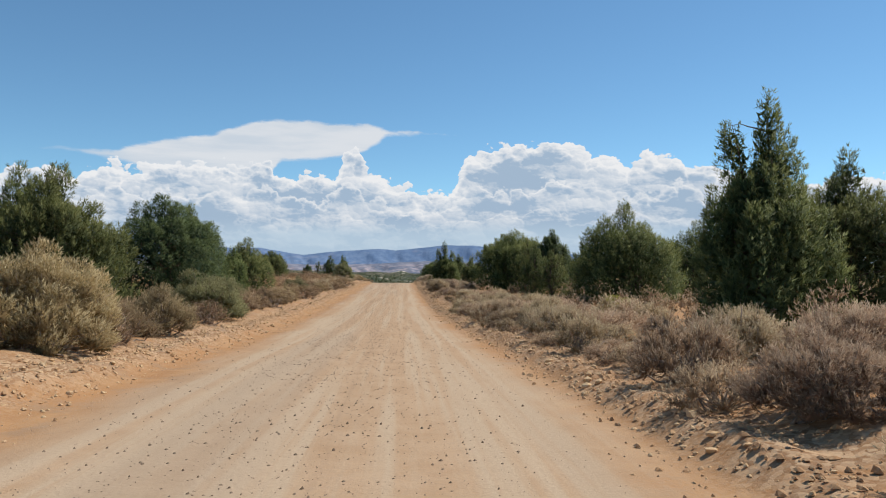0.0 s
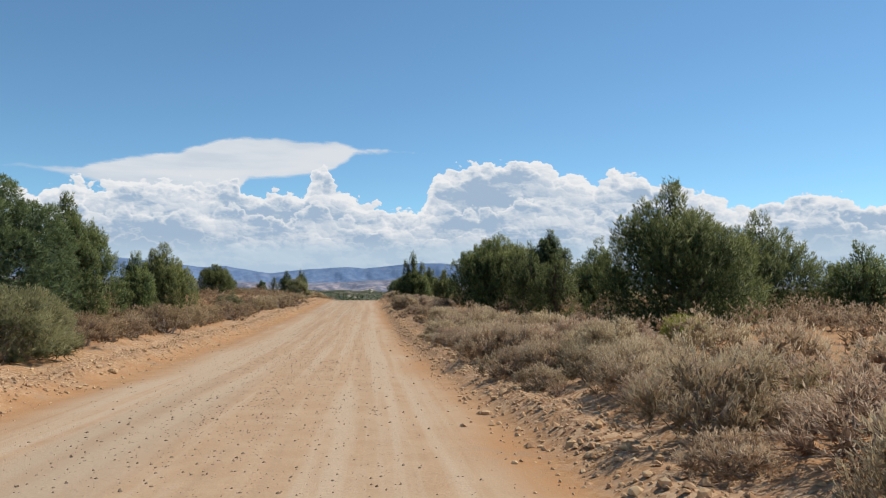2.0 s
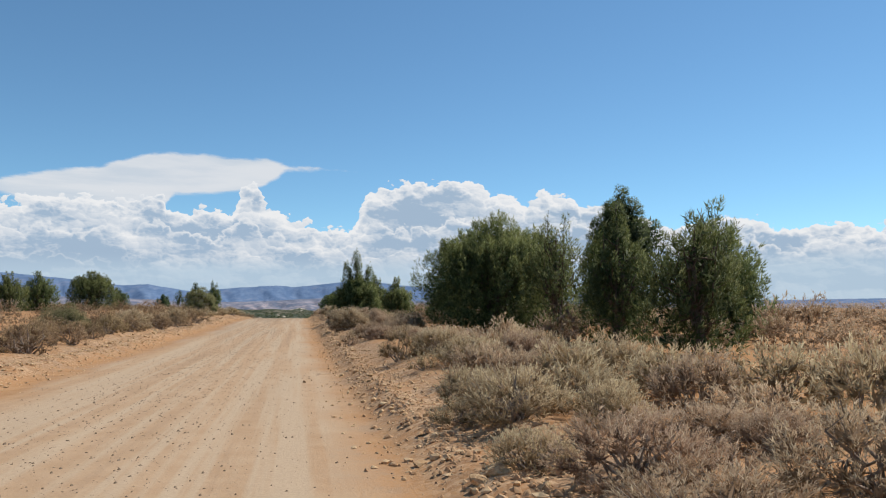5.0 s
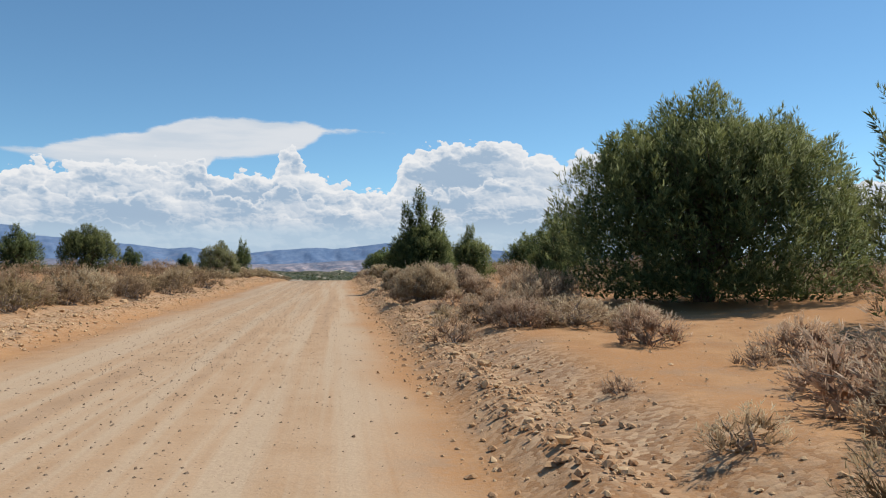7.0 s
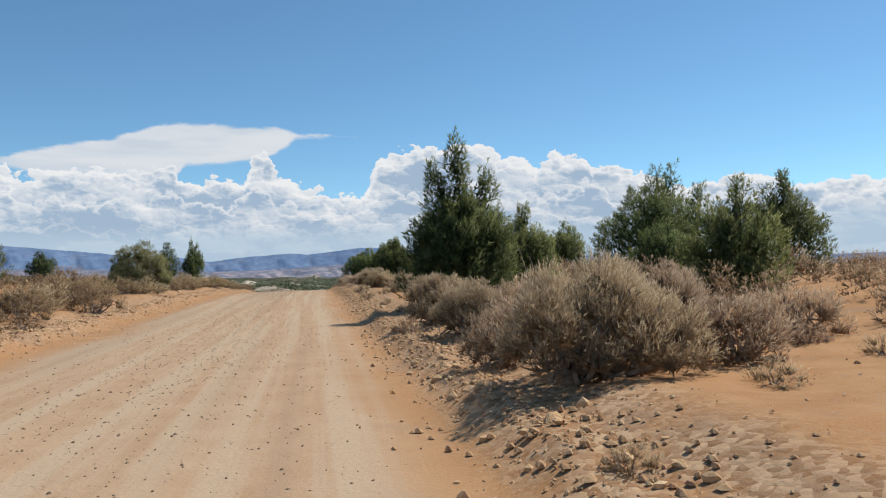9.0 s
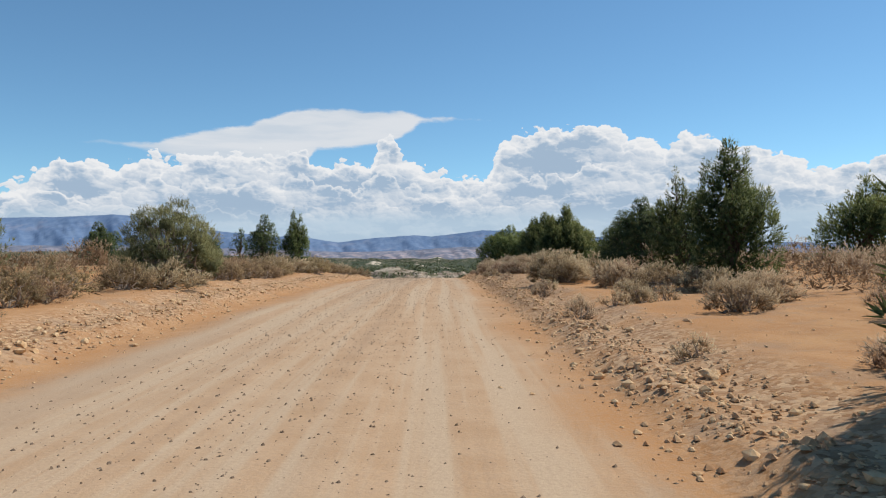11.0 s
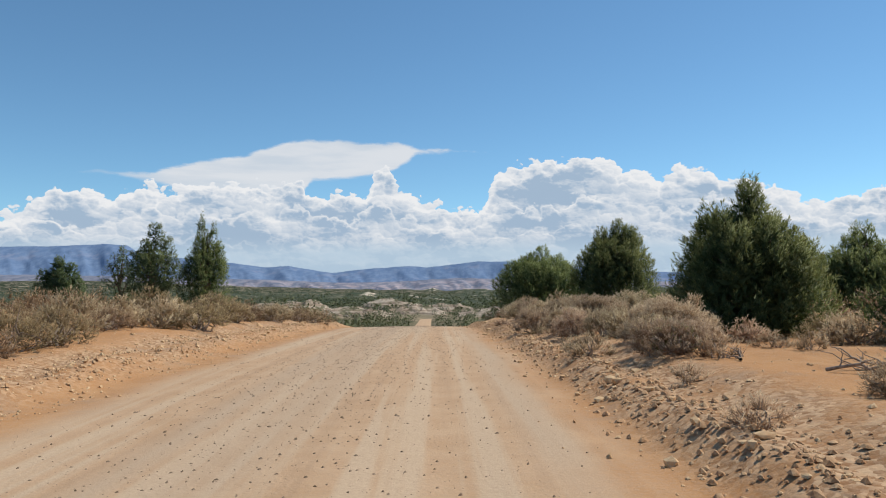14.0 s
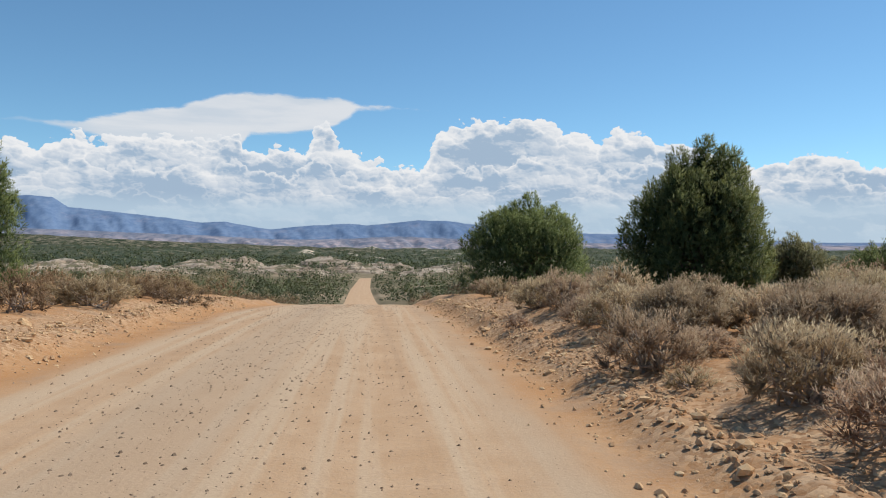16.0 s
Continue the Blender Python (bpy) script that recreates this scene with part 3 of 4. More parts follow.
def conifer(name, label, x, y, top, width, seed, leaves=9000, lobes=7, spires=(), leaf=JUNIPER_LEAF, point=0.6, category="tree", foot=0.06, ragged=0.0, size=1.0, full=1.0, group=""):
    """A juniper or pinyon: short twisted trunk, limbs, and a crown of upright sprays gathered in pointed lobes.
    spires: (dx, dy, height, radius) of leaders that stand out of the crown; ragged: how bare and open the crown is."""
    rng = np.random.default_rng(seed)
    z0 = float(ground_z(x, y)) - 0.05
    h = top - z0
    root = thing(name, pose(x, y, z0, 0, 0, 0), label, category, group)
    R = width * 0.55
    pinyon = leaf is PINYON_LEAF
    shapes, turn, lobes = [], rng.uniform(0, 6.28), int(lobes * (1.6 if pinyon else 2.2))
    drop, bow = (0.55, 1.9) if point <= 0.5 or pinyon else (0.6, 1.35)
    for n in range(lobes):
        a, d = turn + 2.4 * n, R * 0.7 * math.sqrt((n + 0.25) / lobes) * rng.uniform(0.9, 1.1)
        tall = h * ((1.0 if n == 0 and not spires else (1.0 - drop * (d / R) ** bow) * rng.uniform(0.82, 1.0)) - (0.0 if pinyon else 0.03))
        if spires:
            tall = min(tall, h * rng.uniform(0.8, 0.97))
        shapes.append((d * math.cos(a), d * math.sin(a), tall, R * rng.uniform(0.32, 0.44) * (1.25 if lobes < 10 else 1.0 if pinyon else 0.8), foot * h * rng.uniform(0.4, 1.4)))
    for dx, dy, tall, r in spires:
        shapes.append((dx, dy, tall - z0, r, 0.12 * h))
    # pointed plumes that stand out of the upper crown
    for n in range(0 if pinyon else int(lobes * 2.4)):
        sx, sy, tall, r, low = shapes[n % lobes]
        u, a = rng.uniform(0.5, 0.96), rng.uniform(0, 2 * math.pi)
        out = r * min(1.0, (1 - u) * 1.5) ** point * rng.uniform(0.55, 0.95)
        z = low + u * (tall - low)
        shapes.append((sx + out * math.cos(a), sy + out * math.sin(a), z + rng.uniform(0.2, 0.36) * (0.4 + 0.12 * h), rng.uniform(0.13, 0.22) * (0.5 + 0.1 * h), z - 0.6))

    def girth(n, u):
        """How wide a lobe is at a share of its height: full below and pointed on top; leaders are slim cones."""
        if n >= lobes:
            return (1 - u) ** 0.85 * np.minimum(1.0, (u + 0.1) * 4) + 0.04
        return np.minimum(1.0, (u + 0.12) * 2.8) ** 0.5 * np.minimum(1.0, (1 - u) * 1.5) ** point + 0.04

    # brushes of scale leaves over the lumpy outside of each lobe
    total = int(min(leaves * (0.24 if leaves > 12000 else 0.19), 7400) * (1 - 0.85 * ragged))
    area = sum(r * (tall - low) for sx, sy, tall, r, low in shapes)
    foots, outs, into = [], [], []
    for n, (sx, sy, tall, r, low) in enumerate(shapes):
        count = int(total * 2.4 * r * (tall - low) / area) + 12
        u, phi = 1 - (1 - rng.uniform(0, 1, count)) ** 1.15, rng.uniform(0, 2 * math.pi, count)
        z = low + u * (tall - low)
        lump = 0.8 + 0.95 * rough(phi * r * 2.2 + n * 9.1, (z + phi * 0.3) * 0.75, 0.5, 2, seed)
        rr = r * girth(n, u) * lump * rng.uniform(0.82, 1.04, count)
        keep = rough(phi * r + n * 5.3, z, 0.36, 2, seed + 3) + 0.5 > (max(0.3 + 0.3 * ragged, 0.36) if lobes <= n < lobes + len(spires) else 0.25 + 0.47 * ragged)
        way = np.stack([np.cos(phi), np.sin(phi), 0.25 + 0.5 * u], -1)
        foots.append(np.stack([sx + rr * np.cos(phi), sy + rr * np.sin(phi), z], -1)[keep]), outs.append(way[keep])
        into.append((lump * np.where(u > 0.9, 1.4, 1.0))[keep])
    C, out, lump = np.concatenate(foots), unit(np.concatenate(outs)), np.concatenate(into)
    # they grow where light reaches: near the outside of the whole crown
    depth = np.full(len(C), -1.0)
    for n, (sx, sy, tall, r, low) in enumerate(shapes):
        u = np.clip((C[:, 2] - low) / (tall - low), 0, 1)
        reach = r * girth(n, u)
        depth = np.maximum(depth, np.where(C[:, 2] < tall, 1 - np.hypot(C[:, 0] - sx, C[:, 1] - sy) / np.maximum(reach, 0.3 * r), -1.0))
    order = np.argsort(depth + rng.uniform(0, 0.55, len(C)))[:total]
    C, out, lump = C[order], out[order], lump[order]
    central = unit(np.stack([C[:, 0], C[:, 1], 0.35 * (C[:, 2] - 0.45 * h)], -1))
    out = unit(out * 0.6 + central * 0.55)
    long = np.clip(2.5 * math.sqrt(area / max(total, 1)), 0.14, 0.38) * (1 - 0.35 * ragged) * rng.uniform(0.65, 1.3, len(C)) * size
    C[:, 2] = np.maximum(C[:, 2] - 0.45 * long, 0.06)
    up = np.array([0, 0, 0.35 if pinyon else 1.0])
    # tint follows the lumps: lit bulges and tops, shaded hollows, put into the colour
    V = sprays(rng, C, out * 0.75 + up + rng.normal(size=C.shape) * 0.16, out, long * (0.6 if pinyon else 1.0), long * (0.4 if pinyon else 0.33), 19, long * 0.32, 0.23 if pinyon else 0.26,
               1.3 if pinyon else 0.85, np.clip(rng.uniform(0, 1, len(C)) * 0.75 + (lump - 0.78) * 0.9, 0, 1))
    # the twigs and old leaves inside, all darkest tint: inner shade put into the colour
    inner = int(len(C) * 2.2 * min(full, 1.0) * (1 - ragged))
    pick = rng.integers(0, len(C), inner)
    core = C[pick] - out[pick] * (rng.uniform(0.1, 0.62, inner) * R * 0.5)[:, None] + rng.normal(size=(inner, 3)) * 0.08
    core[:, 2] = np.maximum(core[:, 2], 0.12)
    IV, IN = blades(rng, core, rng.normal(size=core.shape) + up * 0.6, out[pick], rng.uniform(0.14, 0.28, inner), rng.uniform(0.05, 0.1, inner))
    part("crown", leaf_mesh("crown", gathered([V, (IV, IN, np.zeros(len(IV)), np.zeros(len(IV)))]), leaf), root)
    trunk = crooked(rng, (0, 0, -0.1), (shapes[0][0] * 0.6, shapes[0][1] * 0.6, h * 0.72), 7, 0.05 * R)
    part("trunk", np_mesh("trunk", *tube(trunk, np.linspace(0.055 * R + 0.05, 0.02, 7), 8), BARK, True), root)
    limbs = []
    for s in shapes[:lobes + len(spires)]:
        start = trunk[rng.integers(1, 4)]
        limbs.append(tube(crooked(rng, start, (s[0], s[1], s[2] * 0.93), 6, 0.05 * R), np.linspace(0.05, 0.006, 6), 5))
        for _ in range(3):
            v = rng.uniform(0.25, 0.8)
            b = rng.uniform(0, 2 * math.pi)
            mid = np.array([s[0] * v, s[1] * v, s[2] * v])
            reach = s[3] * (0.95 + ragged)
            limbs.append(tube(crooked(rng, mid, mid + np.array([math.cos(b) * reach, math.sin(b) * reach, 0.3 * reach]), 5, 0.05), np.linspace(0.022, 0.004, 5), 4))
    part("branchwork", np_mesh("branchwork", *joined(limbs), BARK, True), root)
    return root


def shrub_arrays(seed, width, tall, leaves, upright, long, stems, slim=0.3, clumps=16, per=9, bare=0.05):
    """The leaves and the stems of a twiggy desert shrub: crooked stems fan from the root into rounded heads, and pointed sprays crowd the outside of each head."""
    rng = np.random.default_rng(seed)
    size = np.array([width / 2, width / 2, tall])
    k = (np.arange(clumps) + 0.5) / clumps
    turn = 2.4 * np.arange(clumps) + rng.uniform(0, 6.28)
    rise = np.clip(1 - 0.88 * k + rng.normal(size=clumps) * 0.06, 0.08, 1)
    way = np.stack([np.cos(turn) * np.sqrt(1 - rise ** 2), np.sin(turn) * np.sqrt(1 - rise ** 2), rise], -1)
    centre = way * size * np.array([0.72, 0.72, 0.66]) * rng.uniform(0.72, 1.08, (clumps, 1))
    head = 1.55 / math.sqrt(clumps) * 0.5 * width * rng.uniform(0.7, 1.15, clumps)
    centre[:, 2] = np.maximum(centre[:, 2], head * 0.35)
    tone = rng.uniform(0, 1, clumps)
    n = max(leaves // per, 6)
    pick = rng.choice(clumps, size=int(n * 1.7), p=head ** 2 / (head ** 2).sum())
    out = rng.normal(size=(len(pick), 3))
    out[:, 2] = out[:, 2] * 0.85 + 0.3
    out = unit(unit(out) + way[pick] * 0.55)
    foot = centre[pick] + out * (head[pick] * rng.uniform(0.5, 0.9, len(pick)))[:, None] * np.array([1, 1, 0.85])
    gap = np.linalg.norm(foot[:, None] - centre[None], axis=2) / head[None]
    gap[np.arange(len(pick)), pick] = 9.0
    keep = ((gap.min(1) > 0.7) & (foot[:, 2] > bare * tall)).nonzero()[0][:n]
    foot, out, pick = foot[keep], out[keep], pick[keep]
    reach = long * rng.uniform(0.7, 1.4, len(foot))
    outer = sprays(rng, foot, out * 0.8 + np.array([0, 0, upright]) + rng.normal(size=foot.shape) * 0.2, out * 0.8 + way[pick] * 0.4, reach, reach * 0.22, per, reach * 0.42, slim, 0.6,
                   np.clip(tone[pick] * 0.6 + rng.uniform(0, 0.45, len(foot)), 0, 1))
    # the tangle of dead twigs and old leaves inside each head, with shade painted in by the darkest tint
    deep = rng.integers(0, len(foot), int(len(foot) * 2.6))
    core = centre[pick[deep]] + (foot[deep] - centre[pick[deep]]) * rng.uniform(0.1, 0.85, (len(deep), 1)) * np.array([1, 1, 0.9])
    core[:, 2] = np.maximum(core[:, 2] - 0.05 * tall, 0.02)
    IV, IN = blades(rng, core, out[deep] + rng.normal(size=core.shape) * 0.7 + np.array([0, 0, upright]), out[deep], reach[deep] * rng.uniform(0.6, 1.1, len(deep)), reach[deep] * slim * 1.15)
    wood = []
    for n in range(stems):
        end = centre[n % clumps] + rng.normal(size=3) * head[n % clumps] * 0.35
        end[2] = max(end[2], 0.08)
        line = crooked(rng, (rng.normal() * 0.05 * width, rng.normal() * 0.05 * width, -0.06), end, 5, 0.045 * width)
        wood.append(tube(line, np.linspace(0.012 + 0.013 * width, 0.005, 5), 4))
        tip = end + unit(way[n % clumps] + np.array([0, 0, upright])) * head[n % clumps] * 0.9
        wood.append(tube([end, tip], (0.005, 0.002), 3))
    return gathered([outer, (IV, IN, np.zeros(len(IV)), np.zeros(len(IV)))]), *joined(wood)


def shrub(name, label, seed, width, tall, leaves, leaf, upright=0.5, long=0.15, category="shrub", stems=26, slim=0.2, clumps=16, per=9, bare=0.05):
    leafage, wood_v, wood_f = shrub_arrays(seed, width, tall, leaves, upright, long, stems, slim, clumps, per, bare)
    root = thing(name, pose(0, 0, 0), label, category)
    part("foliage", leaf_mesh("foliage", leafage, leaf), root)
    part("stem_frame", np_mesh("stem_frame", wood_v, wood_f, TWIG, True), root)
    return root


TREES = "junipers and pinyons along the road"
GREEN = "dense dark green juniper with pointed lobes among sagebrush"
# kept clear of random scrub: (x, y, radius)
taken = []


def tree(x, y, top, width, seed, label=GREEN, **more):
    taken.append((x, y, width * 0.42))
    return conifer(more.pop("name", "juniper_tree"), label, x, y, top, width, seed, group=TREES, **more)


# right of the road
tree(8.9, 23.6, 5.0, 3.4, 101, "tall juniper with two thin spires above the crown", leaves=15000, lobes=8, spires=((0.2, 0.0, 6.1, 0.85), (-0.55, 0.2, 5.4, 0.75), (0.7, 0.1, 5.2, 0.8)), full=1.2)
tree(11.8, 24.8, 4.8, 3.6, 102, "broad juniper with feathery upright sprays", leaves=14000, lobes=9, ragged=0.2)
tree(11.7, 42.6, 5.3, 6.2, 103, "large cone-shaped green juniper beside sagebrush", leaves=15000, lobes=9)
tree(17, 47.4, 4.75, 6.0, 104, leaves=11000, lobes=9)
tree(20.1, 45, 3.3, 4.2, 105, leaves=6000)
tree(13.6, 57, 3.4, 2.2, 106, leaves=3500, lobes=4)
tree(14.6, 59.5, 4.0, 3.2, 111, leaves=4000, lobes=5)
tree(11.1, 58.3, 4.92, 2.6, 112, "dark upright pinyon with rounded tufts", name="pinyon_tree", leaves=13000, lobes=8, leaf=PINYON_LEAF, point=0.5, foot=0.18)
tree(10.3, 62, 4.92, 2.6, 113, "half-bare juniper with gnarled dead tops", leaves=7000, lobes=6, ragged=0.52, spires=((-0.2, 0.0, 4.9, 0.25), (0.5, 0.3, 4.6, 0.3)), full=0.3)
tree(9.3, 54.6, 3.95, 2.2, 114, "thin ragged juniper with brownish sprays", leaves=9000, lobes=5, ragged=0.42, spires=((0, 0, 4.0, 0.28),), full=0.5)
tree(9.8, 51.8, 3.5, 2.6, 115, "sparse juniper with drooping bare twigs", leaves=7000, lobes=5, ragged=0.45, spires=((0.1, 0, 3.4, 0.25), (0.6, 0.2, 3.1, 0.2)), full=0.4)
tree(13.5, 57, 4.4, 3.4, 116, leaves=6000, ragged=0.3)
tree(10.1, 69.1, 5.5, 7.0, 117, "very large round-topped juniper with dense dark crown", leaves=46000, lobes=26, point=0.5, full=1.0, size=0.95, ragged=0.12)
tree(10.8, 84, 3.43, 2.4, 118, leaves=4000, lobes=5)
tree(5.5, 89.5, 4.5, 3.3, 119, "olive-green juniper with a single thin spire", leaves=14000, lobes=14, point=0.9, spires=((-0.1, 0.0, 5.5, 0.8), (-0.7, 0.1, 4.7, 0.7), (0.8, 0, 4.6, 0.7)))
tree(8.9, 95, 4.05, 3.0, 120, leaves=8000)
tree(15.4, 97.1, 5.3, 5.6, 121, "cluster of spired junipers grown together", leaves=11000, lobes=9, spires=((0.0, 0, 5.9, 0.9), (0.8, 0.2, 6.0, 0.9), (2.0, 0.2, 5.2, 0.9)))
tree(12.6, 91, 2.9, 2.3, 122, "low round bright green juniper", leaves=5000, lobes=6, point=0.5)
tree(20.4, 96, 5.3, 3.9, 123, leaves=7000)
tree(7.1, 121.7, 4.43, 3.4, 124, "tall feathery juniper with many pointed tops", leaves=18000, lobes=12, point=0.9)
tree(8.1, 137, 5.0, 3.5, 126, "dense juniper of upright columns grown together", leaves=18000, lobes=11, point=0.5)
tree(7.3, 153, 4.9, 5.8, 127, "round green juniper at the brow of the road", leaves=16000, lobes=11, point=0.45)
tree(8.9, 114.3, 3.95, 3.1, 128, "rounded pinyon with a bare lower trunk", name="pinyon_tree", leaves=9000, lobes=7, leaf=PINYON_LEAF, point=0.45, foot=0.15)
tree(8.9, 118, 3.3, 2.8, 129, leaves=6000)
tree(8, 107.2, 4.35, 2.2, 130, "open upright juniper with sky showing through", leaves=9000, lobes=6, ragged=0.35, full=0.5)
tree(8.2, 103.8, 4.6, 2.6, 131, "open upright juniper with dark green sprays", leaves=9000, lobes=6, ragged=0.25)
tree(13.3, 128, 4.0, 3.2, 132, leaves=9000)
tree(22.6, 150, 3.1, 3.4, 133, leaves=4500)
tree(24.6, 147, 4.7, 3.2, 134, leaves=5000)
tree(12.9, 141, 2.75, 2.0, 135, "grey-green rounded shrubby juniper", leaves=7000, lobes=7, leaf=SCRUB_LEAF, point=0.4, ragged=0.25)
tree(16.5, 112, 4.6, 3.4, 136, leaves=5000)
tree(18, 75, 4.6, 3.6, 137, leaves=5000)
# left of the road
tree(-11.6, 33.5, 5.6, 5.2, 201, "tall green juniper with upright feathery sprays", leaves=15000, lobes=10)
tree(-15, 38, 6.4, 4.2, 202, leaves=9000, lobes=8)
tree(-10.6, 42.2, 5.35, 5.6, 203, "broad dark pinyon with a rounded crown", name="pinyon_tree", leaves=17000, lobes=11, leaf=PINYON_LEAF, point=0.45, foot=0.1)
tree(-12.4, 54, 6.3, 4.4, 204, "tall bright green juniper of several columns", leaves=15000, lobes=9)
tree(-11.3, 59.5, 3.8, 2.4, 205, leaves=6000, lobes=6)
tree(-11.7, 66.5, 4.8, 4.0, 206, leaves=11000, lobes=8)
tree(-20.3, 99, 4.5, 2.6, 209, leaves=4000)
tree(-20.8, 107, 5.0, 3.4, 210, leaves=6000)
tree(-17.6, 111.8, 5.15, 4.6, 211, "wide olive-green juniper with a flat top", leaves=12000, lobes=11, point=0.45)
tree(-19, 128.5, 4.2, 2.5, 212, "small dark conical pinyon", name="pinyon_tree", leaves=6000, lobes=5, leaf=PINYON_LEAF, point=0.6)
tree(-16, 139.5, 3.85, 2.0, 213, "small dark conical pinyon", name="pinyon_tree", leaves=6000, lobes=4, leaf=PINYON_LEAF, point=0.7)
tree(-14.5, 142, 4.4, 1.7, 214, "slim ragged pinyon with open branches", name="pinyon_tree", leaves=4000, lobes=4, leaf=PINYON_LEAF, ragged=0.4, full=0.3)
tree(-12.3, 140.4, 5.3, 2.6, 215, "open pinyon with tufted branches and bare trunk", name="pinyon_tree", leaves=11000, lobes=7, leaf=PINYON_LEAF, point=0.45, foot=0.25, ragged=0.2, full=0.8)
tree(-9.8, 140, 5.9, 2.3, 216, "narrow upright juniper with wispy pointed tops", leaves=11000, lobes=6, point=0.9, ragged=0.22, full=0.6, spires=((-0.2, 0, 5.9, 0.35), (0.3, 0.1, 5.6, 0.35)))
tree(-23.4, 67, 5.0, 4.0, 217, leaves=4000)
tree(-21.4, 47, 5.4, 4.2, 218, leaves=4000)

# ---- scrub: six kinds, each grown once and repeated ----
SAGE = "grey-tan sagebrush with twisted woody stems"
DRY = "brown dried-out scrub with fine bare twigs"
OLIVE = "olive-green rabbitbrush with pale tips"
KINDS = {
    "great_sage": [shrub("sagebrush", SAGE, 351 + n, 2.5, 1.3, 27000, SAGE_LEAF, long=0.105, stems=70, clumps=40, bare=0.1) for n in range(3)],
    "near_sage": [shrub("sagebrush", SAGE, 301 + n, 1.6, 0.95, 6800, SAGE_LEAF, long=0.105, stems=30, clumps=22) for n in range(5)],
    "sage": [shrub("sagebrush", SAGE, 306 + n, 1.6, 0.95, 2400, SAGE_LEAF, long=0.155, stems=12, slim=0.26, clumps=18) for n in range(4)],
    "brown": [shrub("dry_scrub", DRY, 311 + n, 1.6, 1.0, 4200, BROWN_LEAF, upright=0.5, long=0.1, stems=16, slim=0.22, clumps=20) for n in range(5)],
    "big_brown": [shrub("dry_scrub", "large dome of brown dried-out scrub", 316, 2.3, 1.6, 22000, BROWN_LEAF, upright=0.8, long=0.12, stems=50, clumps=30)],
    "olive": [shrub("rabbitbrush", OLIVE, 321 + n, 2.6, 2.0, 34000, SCRUB_LEAF, upright=0.55, long=0.11, stems=54, clumps=38) for n in range(2)],
    "straw": [shrub("rabbitbrush", "large straw-coloured rabbitbrush gone to pale seed", 326, 3.4, 2.5, 56000, STRAW_LEAF, upright=0.75, long=0.14, stems=80, slim=0.2, clumps=60)],
    "tuft": [shrub("grass_tuft", "small pale tuft of dry stems in sand", 331 + n, 0.6, 0.42, 1000, SAGE_LEAF, upright=1.1, long=0.1, category="grass tuft", stems=8, slim=0.18, clumps=8) for n in range(3)],
    "yellow": [shrub("yellow_rabbitbrush", "bright yellow-green rabbitbrush among grey sage", 341, 1.2, 0.8, 7000, YELLOW_LEAF, upright=1.3, long=0.14, clumps=16)],
}
SIZE = {"great_sage": (2.5, 1.3), "near_sage": (1.6, 0.95), "sage": (1.6, 0.95), "brown": (1.6, 1.0), "big_brown": (2.3, 1.6), "olive": (2.6, 2.0), "straw": (3.4, 2.5), "tuft": (0.6, 0.42), "yellow": (1.2, 0.8)}
GROUPS = {"great_sage": "roadside sagebrush", "near_sage": "roadside sagebrush", "sage": "roadside sagebrush", "brown": "dry roadside scrub", "big_brown": "dry roadside scrub", "olive": "rabbitbrush along the road", "straw": "rabbitbrush along the road",
          "tuft": "dry tufts in the sand", "yellow": ""}
placed = {name: 0 for name in KINDS}
plant_rng = random.Random(7)


def plant(kind, x, y, w, h):
    """Sets a shrub of that kind on the ground, w wide and h high."""
    n = placed[kind]
    placed[kind] += 1
    proto = KINDS[kind][n % len(KINDS[kind])]
    sw, sh = w / SIZE[kind][0], h / SIZE[kind][1]
    at = pose(x, y, float(ground_z(x, y)) - 0.03, plant_rng.uniform(-5, 5), plant_rng.uniform(-5, 5), plant_rng.uniform(0, 360)) @ Matrix.Diagonal((sw, sw * plant_rng.uniform(0.85, 1.1), sh, 1))
    if n < len(KINDS[kind]):
        proto.matrix_world = at
        tagged(proto, group=GROUPS[kind])
        ob = proto
    else:
        ob = new_copy(proto, at)
    taken.append((x, y, w * 0.36))
    return ob


def new_copy(proto, at):
    ob = copy_thing(proto, Matrix.Identity(4))
    ob.matrix_basis = at
    return ob


LEFT_SCRUB = [("straw", -6.1, 21, 3.5, 2.5), ("big_brown", -5.9, 27.2, 2.3, 1.6), ("olive", -6.8, 35.6, 3.8, 2.5), ("olive", -7.1, 37.5, 3.0, 2.1), ("brown", -6.8, 51.5, 2.4, 1.2),
              ("brown", -8.8, 55.4, 2.2, 1.3), ("brown", -6.4, 41.5, 1.3, 1.0), ("olive", -8.7, 72.5, 2.6, 1.7), ("olive", -7.3, 107.4, 3.6, 3.2), ("brown", -6.5, 110.5, 1.2, 0.9),
              ("brown", -8.4, 118.1, 1.6, 1.0), ("brown", -9.4, 132.5, 2.6, 1.4), ("brown", -7.5, 115.3, 2.0, 1.1), ("brown", -6.9, 118.5, 1.3, 0.8), ("brown", -6.6, 90.3, 1.8, 1.2)]
LEFT_SCRUB_FAR = [("brown", -6.0, 94.5, 2.2, 1.1), ("brown", -6.7, 135.4, 1.4, 1.0), ("brown", -6.8, 139.5, 1.7, 0.8), ("brown", -5.4, 143.5, 2.2, 0.8), ("brown", -6.0, 80.1, 1.6, 1.0),
                  ("brown", -6.0, 85.7, 1.5, 0.75), ("brown", -5.7, 87.8, 1.0, 0.5), ("brown", -6.4, 65.5, 1.5, 1.0), ("brown", -6.5, 71.3, 1.4, 1.1), ("brown", -6.6, 75.5, 1.6, 1.0)]
